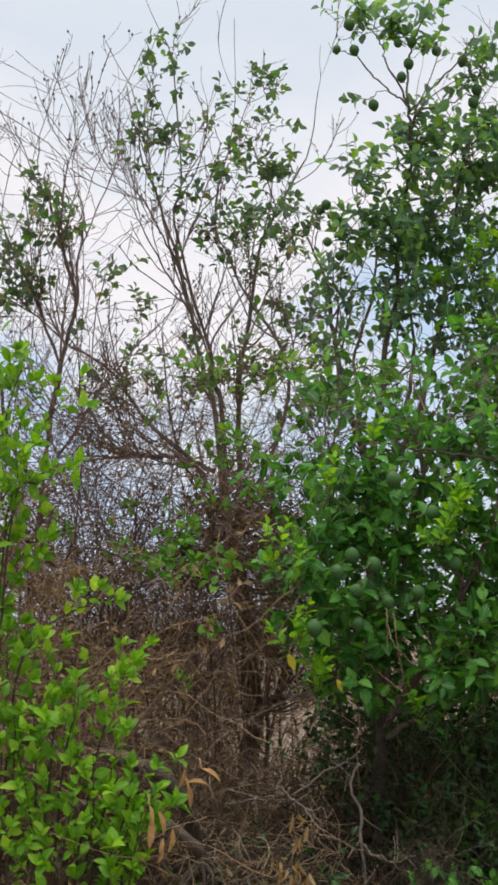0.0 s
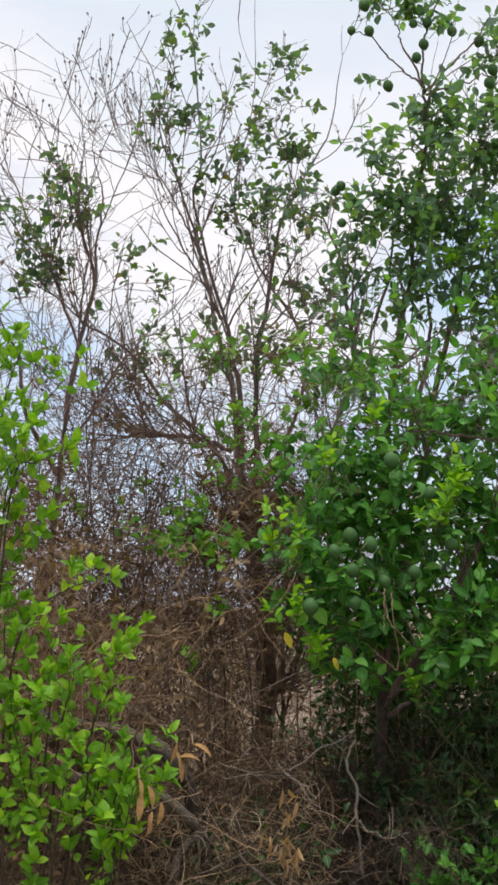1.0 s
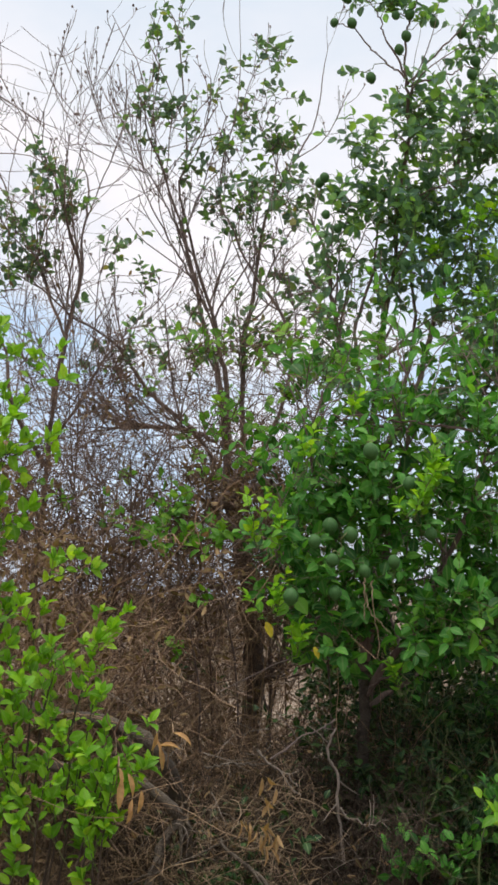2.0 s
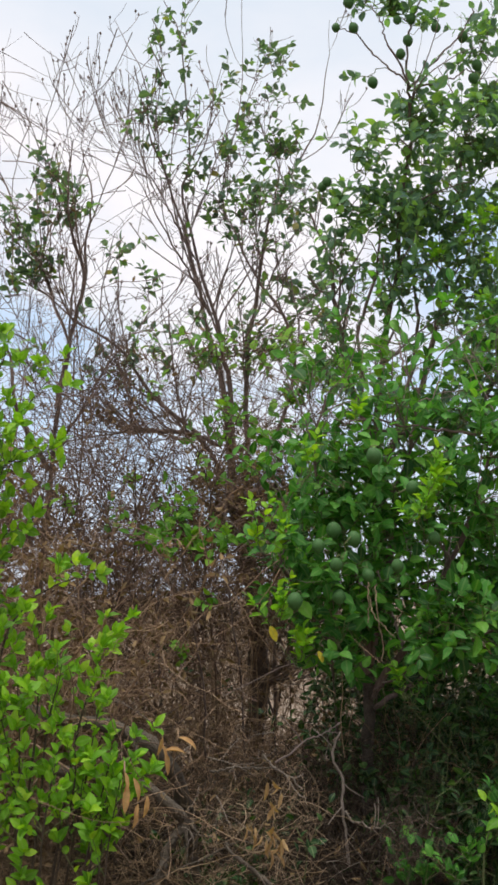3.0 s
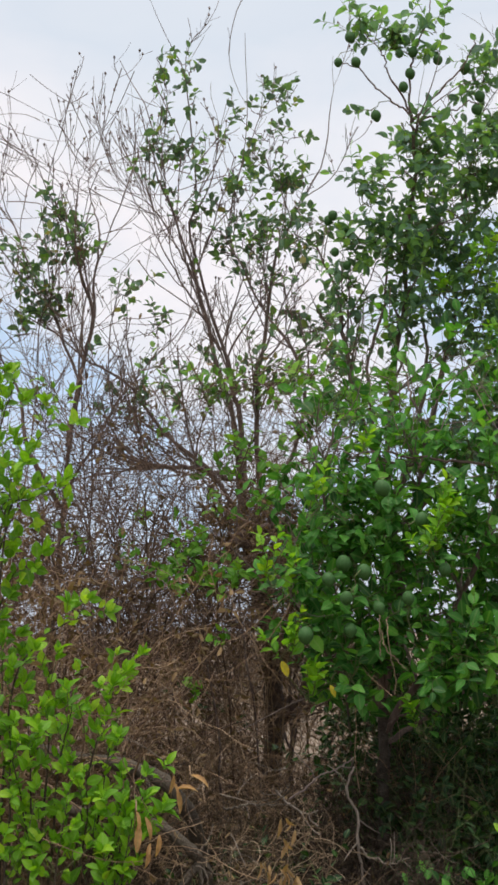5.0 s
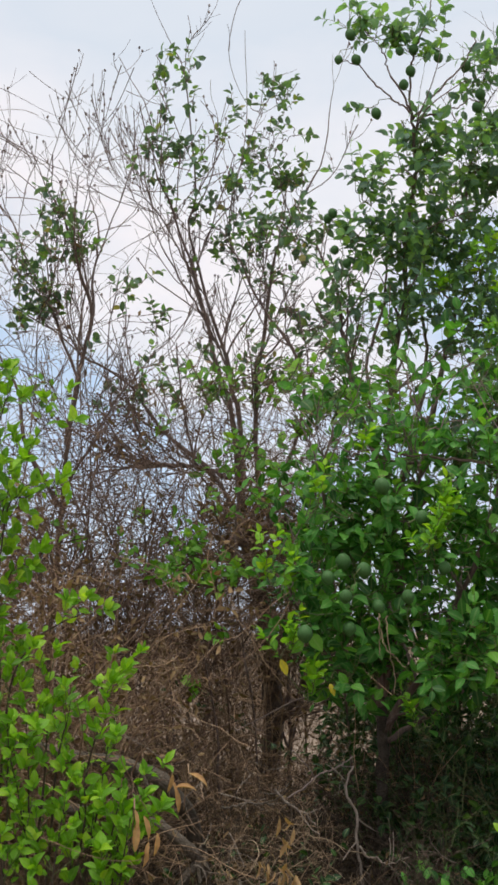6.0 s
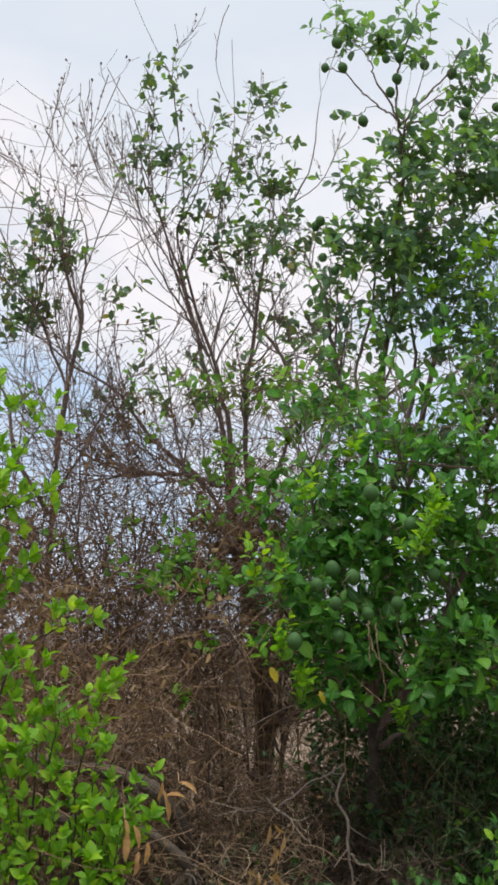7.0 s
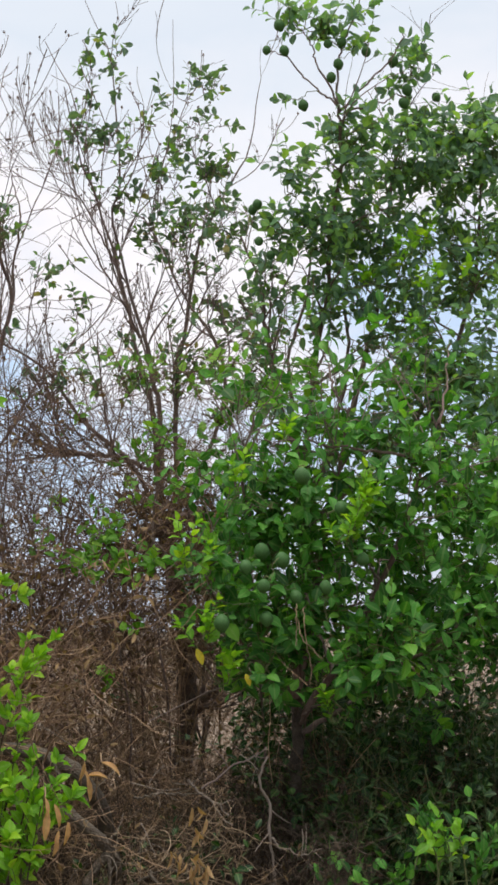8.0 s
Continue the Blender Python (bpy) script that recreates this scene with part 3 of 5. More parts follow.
bare_tree("half-dead citrus tree with bare twigs and sparse leaves", [
    ([(0.08, 8.7, 0.05), (0.10, 8.75, 0.67), (0.14, 8.80, 1.03), (0.12, 8.80, 1.51), (0.03, 8.80, 1.96), (-0.04, 8.80, 2.27)], 0.095, 0.125),
    ([(-0.04, 8.80, 2.27), (-0.11, 9.00, 2.97), (-0.16, 9.00, 3.16), (-0.22, 9.00, 3.33), (-0.28, 9.00, 3.59), (-0.35, 9.00, 3.86), (-0.42, 9.00, 4.15), (-0.51, 9.00, 4.42), (-0.59, 9.00, 4.64), (-0.64, 9.00, 4.97), (-0.86, 9.15, 5.45)], 0.028, 0.006),
    ([(-0.03, 8.85, 2.35), (-0.06, 9.05, 2.98), (-0.11, 9.05, 3.17), (-0.14, 9.05, 3.33), (-0.22, 9.05, 3.60), (-0.27, 9.05, 3.79), (-0.33, 9.05, 4.06), (-0.39, 9.05, 4.28), (-0.35, 9.05, 4.47), (-0.38, 9.05, 4.93), (-0.42, 9.05, 5.35), (-0.51, 9.10, 5.54), (-0.67, 9.10, 5.90)], 0.025, 0.004),
    ([(0.02, 8.80, 2.17), (0.29, 8.80, 2.73), (0.34, 8.80, 3.20), (0.12, 8.90, 3.62), (-0.03, 8.90, 3.92), (-0.12, 9.00, 4.21), (-0.02, 9.00, 4.83), (-0.01, 9.00, 5.57)], 0.02, 0.004),
    ([(0.07, 8.90, 2.39), (0.07, 9.00, 3.13), (0.12, 9.00, 3.50), (0.20, 9.10, 4.05), (0.35, 9.20, 4.42), (0.53, 9.30, 4.77), (0.60, 9.40, 5.25), (0.60, 9.40, 5.58)], 0.024, 0.003),
    ([(-0.04, 8.80, 2.27), (-0.21, 8.70, 2.55), (-0.52, 8.60, 2.83), (-0.72, 8.60, 3.10), (-0.97, 8.60, 3.28), (-1.18, 8.60, 3.44), (-1.50, 8.60, 3.64)], 0.022, 0.008),
    ([(-0.10, 8.80, 2.56), (-0.38, 8.70, 2.61), (-0.70, 8.70, 2.62)], 0.019, 0.034),
    ([(-0.19, 9.00, 3.42), (-0.45, 9.10, 3.90), (-0.68, 9.20, 4.32), (-0.86, 9.20, 4.72)], 0.012, 0.003),
    ([(-0.30, 9.00, 3.80), (-0.62, 9.00, 4.37), (-0.95, 9.00, 4.53)], 0.01, 0.003),
    ([(0.01, 8.80, 1.99), (-0.14, 8.60, 2.11), (0.00, 8.40, 2.18), (0.23, 8.30, 2.25)], 0.06, 0.09),
    ([(0.14, 8.80, 1.00), (0.21, 8.80, 1.12), (0.32, 8.80, 1.25), (0.38, 8.80, 1.61)], 0.055, 0.036),
    ([(0.24, 9.00, 0.60), (0.27, 9.00, 0.95), (0.26, 9.00, 1.14), (0.25, 9.00, 1.32), (0.30, 9.00, 1.70)], 0.022, 0.02),
], 125, [((-0.39, 9.00, 5.34), 0.12, 0.9), ((-0.54, 9.00, 5.05), 0.09, 0.9), ((-0.66, 9.00, 4.79), 0.12, 1), ((-0.41, 9.00, 4.77), 0.12, 0.9), ((-0.28, 9.00, 4.37), 0.12, 0.8),
        ((0.23, 9.10, 5.16), 0.14, 1), ((0.26, 9.10, 4.90), 0.12, 0.9), ((0.31, 9.10, 4.57), 0.15, 1.1), ((-0.02, 9.00, 4.52), 0.14, 0.8), ((-0.10, 9.00, 4.10), 0.15, 0.8),
        ((0.14, 9.00, 4.14), 0.17, 0.8), ((0.42, 9.00, 4.13), 0.17, 0.6), ((0.56, 9.00, 3.75), 0.2, 0.5), ((0.26, 9.00, 3.72), 0.15, 0.8), ((-0.78, 8.80, 3.78), 0.09, 1.5),
        ((-0.80, 8.80, 3.61), 0.05, 1.6), ((-0.56, 8.80, 3.55), 0.08, 1.8), ((-0.68, 8.80, 3.86), 0.07, 0.9), ((0.41, 9.00, 3.35), 0.2, 0.5), ((0.08, 9.00, 3.87), 0.14, 0.6), ((0.63, 9.00, 3.34), 0.2, 0.4), ((-0.46, 8.80, 3.13), 0.2, 0.4), ((-0.71, 8.80, 3.10), 0.16, 0.4), ((-0.17, 8.80, 3.13), 0.16, 0.7), ((0.27, 9.00, 4.17), 0.2, 0.7), ((0.41, 9.00, 3.64), 0.2, 0.6), ((0.11, 8.90, 3.11), 0.2, 0.7), ((-0.21, 9.00, 4.87), 0.12, 0.5), ((-0.54, 9.00, 4.52), 0.1, 0.4), ((-0.36, 9.00, 3.87), 0.1, 0.3),
        ((-0.51, 9.00, 5.22), 0.22, 0.35), ((0.13, 9.10, 5.02), 0.25, 0.35), ((-0.47, 9.00, 4.64), 0.3, 0.3), ((0.13, 9.10, 4.55), 0.3, 0.35), ((0.34, 9.00, 3.94), 0.35, 0.2), ((-0.03, 9.00, 4.17), 0.3, 0.25), ((0.55, 9.00, 3.42), 0.35, 0.15), ((-0.10, 8.80, 3.27), 0.35, 0.3), ((-0.60, 8.80, 3.02), 0.35, 0.25), ((0.25, 8.80, 3.02), 0.3, 0.3),
        ((-0.28, 9.00, 4.67), 0.1, 0.8), ((-0.23, 9.00, 4.40), 0.1, 0.8), ((-0.42, 9.00, 4.81), 0.09, 0.8), ((-0.10, 9.00, 4.00), 0.1, 0.7), ((-0.02, 9.00, 4.16), 0.1, 0.7), ((-0.20, 9.00, 4.21), 0.09, 0.6), ((-0.15, 9.00, 4.89), 0.09, 0.6), ((-0.36, 9.00, 5.12), 0.08, 0.9), ((-0.52, 9.00, 4.93), 0.08, 0.8), ((-0.06, 9.00, 4.58), 0.1, 0.6), ((0.05, 9.00, 4.70), 0.09, 0.7), ((0.29, 9.00, 4.32), 0.1, 0.6), ((0.38, 9.00, 3.98), 0.1, 0.6)],
    dry=[((0.07, 8.30, 2.12), 0.16, 0.9), ((0.17, 8.30, 2.20), 0.1, 0.9), ((-0.07, 8.50, 2.49), 0.2, 0.2), ((-0.75, 8.50, 2.63), 0.15, 0.35), ((-0.55, 8.60, 3.06), 0.1, 0.3), ((0.31, 9.10, 4.28), 0.15, 0.25), ((-0.03, 8.30, 2.04), 0.16, 0.8), ((-0.20, 8.30, 2.14), 0.18, 0.5), ((-0.17, 8.30, 1.84), 0.16, 0.5), ((0.26, 8.20, 2.05), 0.14, 0.9), ((0.16, 8.20, 1.90), 0.12, 0.7), ((-1.27, 8.20, 1.98), 0.2, 0.9), ((-1.16, 8.30, 2.24), 0.16, 0.6), ((0.10, 8.60, 2.30), 0.25, 0.9), ((-0.10, 8.60, 2.22), 0.25, 0.7), ((0.30, 8.50, 1.95), 0.22, 1.0), ((0.22, 8.60, 2.15), 0.2, 0.9), ((-0.32, 8.60, 2.00), 0.25, 0.4)])

bare_tree("mostly bare citrus tree with a few leaf tufts", [
    ([(-1.28, 8.5, 0.05), (-1.19, 8.50, 0.93), (-1.19, 8.60, 1.52), (-1.15, 8.60, 2.20), (-1.10, 8.60, 2.75)], 0.05, 0.03),
    ([(-1.10, 8.60, 2.75), (-1.04, 8.60, 3.14), (-0.96, 8.60, 3.53), (-1.03, 8.60, 3.78), (-1.14, 8.60, 4.14), (-1.30, 8.60, 4.44), (-1.39, 8.60, 4.69)], 0.026, 0.003),
    ([(-1.15, 8.60, 2.37), (-1.36, 8.50, 2.74), (-1.39, 8.50, 3.05), (-1.51, 8.50, 3.26), (-1.69, 8.50, 3.76), (-1.78, 8.50, 4.48)], 0.022, 0.003),
    ([(-1.04, 8.60, 3.14), (-1.23, 8.70, 3.59), (-1.45, 8.70, 4.06), (-1.56, 8.80, 4.33), (-1.62, 8.80, 4.62)], 0.014, 0.003),
    ([(-0.96, 8.60, 3.53), (-0.95, 8.70, 4.10), (-1.02, 8.80, 4.42), (-0.99, 8.80, 4.69)], 0.012, 0.003),
    ([(-1.13, 8.60, 2.44), (-0.92, 8.50, 2.77), (-0.75, 8.50, 3.08), (-0.54, 8.50, 3.33)], 0.014, 0.004),
], 36, [((-1.18, 8.50, 4.21), 0.11, 1.9), ((-1.09, 8.50, 3.99), 0.17, 1.8), ((-1.35, 8.50, 3.86), 0.15, 1.4), ((-1.20, 8.50, 3.59), 0.18, 1.5), ((-1.34, 8.50, 3.47), 0.12, 0.8), ((-1.59, 8.50, 3.90), 0.2, 1), ((-0.92, 8.50, 3.33), 0.08, 0.8), ((-1.28, 8.40, 3.03), 0.1, 0.6)])

# ---- tall fruiting citrus tree ----


def full_tree(label, limbs, blobs, leaf_mat, density, leaves_per, size, shoots, fruits, fruit_size, blade=(0.043, 0.084), wide=1.08, bright=(), single=None, clear=None):
    foot = limbs[0][0][0]
    tree = thing("citrus_tree", foot, label, "tree", "trees of the thicket")
    main, holders = [], []
    for i, (ctrl, r0, r1) in enumerate(limbs):
        line, rad = limb_lines(ctrl, r0, r1)
        main.append((line, rad))
        holders.append((part("trunk" if i == 0 else "limb", join_tubes("limb", [(line, rad, 9)], foot), shaded_trunk_wood if i == 0 else bark, tree), line[0]))
    lines = np.concatenate([m[0] for m in main])
    radii = np.concatenate([m[1] for m in main])
    l1 = grow(lines[1:5], radii[1:5], shoots, (0.25, 0.6), (25, 70), k=7, t0=0.1, curl=0.12, pull=(0, 0, 0.3), tip=0.002, most=0.01)
    l2 = grow(*l1, shoots * 4, (0.1, 0.35), (30, 75), k=5, t0=0.15, curl=0.14, pull=(0, 0, 0.1), tip=0.001, most=0.004)
    # thins the branches that cross the camera's view of the old trunk
    if clear:
        l1, l2 = thinned(l1, clear), thinned(l2, clear)
    for i in range(len(l1[0])):
        part("branch", join_tubes("branch", [(l1[0][i:i + 1], l1[1][i:i + 1], 5)], foot), twig_grey, tree)
    part("twig", join_tubes("twig", [(*l2, 4)], foot), twig_grey, tree, kind="stuff")
    sp = sprays(blobs, size, density)
    pool = np.concatenate([lines.reshape(-1, 3), l1[0].reshape(-1, 3)])
    ln = links_to(pool, sp[0][:, 0])
    part("leafy_twig", join_tubes("leafy_twig", [(*ln, 4), (*sp, 4)], foot), twig_green, tree, kind="stuff")
    split_leaves("crown", leaves_on(sp[0], leaves_per, blade, face=0.25), tree, leaf_mat, single, wide, holders)
    if bright:
        feet = np.concatenate([np.asarray(c) + rng.normal(size=(max(1, int(4 * amount)), 3)) * r * 0.5 for c, r, amount in bright])
        sb = strands(feet, np.array([0.05, -0.15, 1.0]) + 0.28 * rng.normal(size=feet.shape), rng.uniform(0.08, 0.17, len(feet)), np.full(len(feet), 0.0026), 0.001, 5, 0.08, (0, 0, 0.3))
        lb = links_to(np.concatenate([pool, sp[0].reshape(-1, 3)]), sb[0][:, 0], r0=0.004)
        part("new_shoot", join_tubes("new_shoot", [(*lb, 4), (*sb, 4)], foot), twig_green, tree, kind="stuff")
        part("young_leaf", leaf_mesh("young_leaf", *leaves_on(sb[0], 9, (0.035, 0.062), spread=(35, 70)), foot, 1.1), leaf_tip, tree, "yellow-green young leaves", "stuff")
    hang_fruit(tree, fruits, fruit_size)
    stalks = links_to(sp[0], np.array([(x, y, z + fruit_size) for x, y, z in fruits]), k=6, r0=0.004, r1=0.002)
    part("fruit_stalk", join_tubes("fruit_stalk", [(*stalks, 4)], foot), twig_green, tree, kind="stuff")
    return tree


full_tree("tall green citrus tree hung with unripe round fruits", [
    ([(0.85, 8.3, 0.05), (0.79, 8.20, 0.72), (0.82, 8.20, 1.35), (0.81, 8.20, 1.99), (0.79, 8.20, 2.52)], 0.075, 0.045),
    ([(0.79, 8.20, 2.52), (0.83, 8.20, 3.05), (0.89, 8.10, 3.50), (0.90, 8.00, 3.88), (0.93, 7.90, 4.19), (0.95, 7.80, 4.42), (0.95, 7.80, 4.54)], 0.019, 0.008),
    ([(0.79, 8.20, 2.52), (0.67, 8.30, 2.93), (0.59, 8.30, 3.28), (0.52, 8.30, 3.62), (0.42, 8.30, 3.90)], 0.025, 0.006),
    ([(0.82, 8.20, 2.32), (1.07, 8.30, 2.80), (1.18, 8.40, 3.19), (1.26, 8.40, 3.50), (1.31, 8.30, 4.03), (1.37, 8.20, 4.49), (1.43, 8.20, 4.88)], 0.022, 0.006),
    ([(0.82, 8.20, 2.16), (1.34, 8.30, 2.66), (1.61, 8.30, 3.06), (1.78, 8.20, 3.59), (1.87, 8.20, 4.24), (1.92, 8.20, 4.66)], 0.024, 0.005),
    ([(0.79, 8.20, 2.32), (0.74, 8.40, 2.81), (0.73, 8.50, 3.25), (0.84, 8.50, 3.67), (0.84, 8.40, 4.07)], 0.02, 0.005),
    ([(0.80, 8.20, 2.19), (0.99, 8.50, 2.69), (1.12, 8.60, 3.19), (1.08, 8.50, 3.67), (1.17, 8.40, 4.06)], 0.02, 0.005),
    ([(0.95, 7.80, 4.54), (0.80, 7.80, 4.62), (0.64, 7.80, 4.79), (0.53, 7.80, 4.87)], 0.007, 0.003),
    ([(0.95, 7.80, 4.54), (0.85, 7.80, 4.76), (0.80, 7.80, 4.93), (0.67, 7.80, 5.07)], 0.007, 0.003),
    ([(0.95, 7.80, 4.54), (0.96, 7.80, 4.83), (1.04, 7.80, 5.10), (1.09, 7.80, 5.30)], 0.007, 0.003),
    ([(0.95, 7.80, 4.50), (1.12, 7.80, 4.69), (1.25, 7.80, 4.86), (1.32, 7.80, 4.99)], 0.008, 0.003),
    ([(0.95, 7.80, 4.50), (1.15, 7.80, 4.59), (1.34, 7.80, 4.60)], 0.006, 0.003),
], [((0.69, 7.80, 5.12), 0.09, 1.7), ((0.85, 7.80, 5.05), 0.12, 1.4), ((1.08, 7.80, 5.15), 0.1, 0.49), ((1.03, 7.80, 4.96), 0.1, 0.41), ((1.13, 7.80, 4.99), 0.14, 0.24), ((0.68, 7.80, 4.59), 0.05, 0.81), ((1.40, 8.00, 4.87), 0.16, 1.05), ((1.02, 7.80, 4.34), 0.22, 1.14), ((1.39, 8.10, 4.35), 0.26, 1.01),
    ((0.70, 7.90, 4.15), 0.14, 0.90), ((0.67, 8.00, 3.93), 0.16, 0.80), ((0.91, 8.00, 3.86), 0.24, 1.25), ((1.24, 8.10, 3.84), 0.28, 1.1), ((0.64, 8.10, 3.60), 0.2, 0.50), ((0.97, 8.00, 3.48), 0.22, 0.80),
    ((1.33, 8.10, 3.40), 0.26, 0.70), ((0.53, 8.10, 3.27), 0.18, 0.35), ((1.40, 8.10, 3.00), 0.22, 0.62), ((0.92, 8.00, 2.66), 0.2, 0.48), ((0.55, 8.00, 2.89), 0.2, 0.70),
    ((1.74, 8.20, 4.35), 0.28, 0.91), ((1.72, 8.20, 3.76), 0.3, 0.81), ((1.69, 8.20, 3.04), 0.3, 0.62), ((2.15, 8.30, 3.96), 0.35, 0.91), ((2.12, 8.30, 3.06), 0.35, 0.70), ((1.92, 8.20, 4.70), 0.12, 0.78),
    ((1.43, 8.20, 3.18), 0.25, 0.31), ((1.47, 8.10, 2.76), 0.3, 0.47), ((1.13, 8.00, 2.62), 0.25, 0.48), ((0.81, 8.00, 2.75), 0.2, 0.27), ((1.61, 8.30, 4.10), 0.3, 0.30), ((1.56, 8.30, 3.54), 0.3, 0.23), ((1.20, 8.20, 4.21), 0.2, 0.40), ((1.78, 8.10, 2.47), 0.3, 0.85), ((1.80, 7.90, 3.34), 0.16, 0.6), ((1.72, 7.90, 3.05), 0.2, 0.7), ((1.80, 7.90, 2.80), 0.2, 0.8), ((1.46, 8.00, 4.53), 0.12, 0.8), ((1.68, 8.10, 4.54), 0.13, 1.0), ((1.85, 8.10, 4.63), 0.12, 0.8), ((1.91, 8.10, 4.42), 0.2, 0.8)],
    leaf_tall, 25, 9, (0.13, 0.3), 60,
    [(0.74, 7.75, 4.52), (0.53, 7.75, 4.84), (0.60, 7.75, 4.99), (0.63, 7.75, 4.84), (0.94, 7.75, 4.77), (0.90, 7.75, 4.69), (1.10, 7.75, 4.85), (0.96, 7.75, 4.90), (0.88, 7.75, 4.89), (1.28, 7.90, 4.86),
     (1.34, 7.90, 4.61), (1.36, 7.90, 4.69), (0.50, 8.00, 4.01), (0.51, 8.00, 3.79), (0.58, 8.00, 3.71), (0.94, 7.80, 3.46), (1.33, 7.90, 3.52), (0.48, 8.10, 4.01), (1.38, 7.90, 4.25), (1.63, 7.90, 4.33), (1.55, 8.00, 4.69)],
    0.029, blade=(0.038, 0.082), single=leaf_tall_one, bright=[((1.35, 7.70, 3.68), 0.1, 0.8), ((1.27, 7.70, 3.63), 0.06, 0.8), ((1.12, 7.80, 3.49), 0.05, 0.6), ((1.33, 7.60, 3.19), 0.1, 0.6), ((1.50, 7.60, 3.44), 0.12, 0.8)])

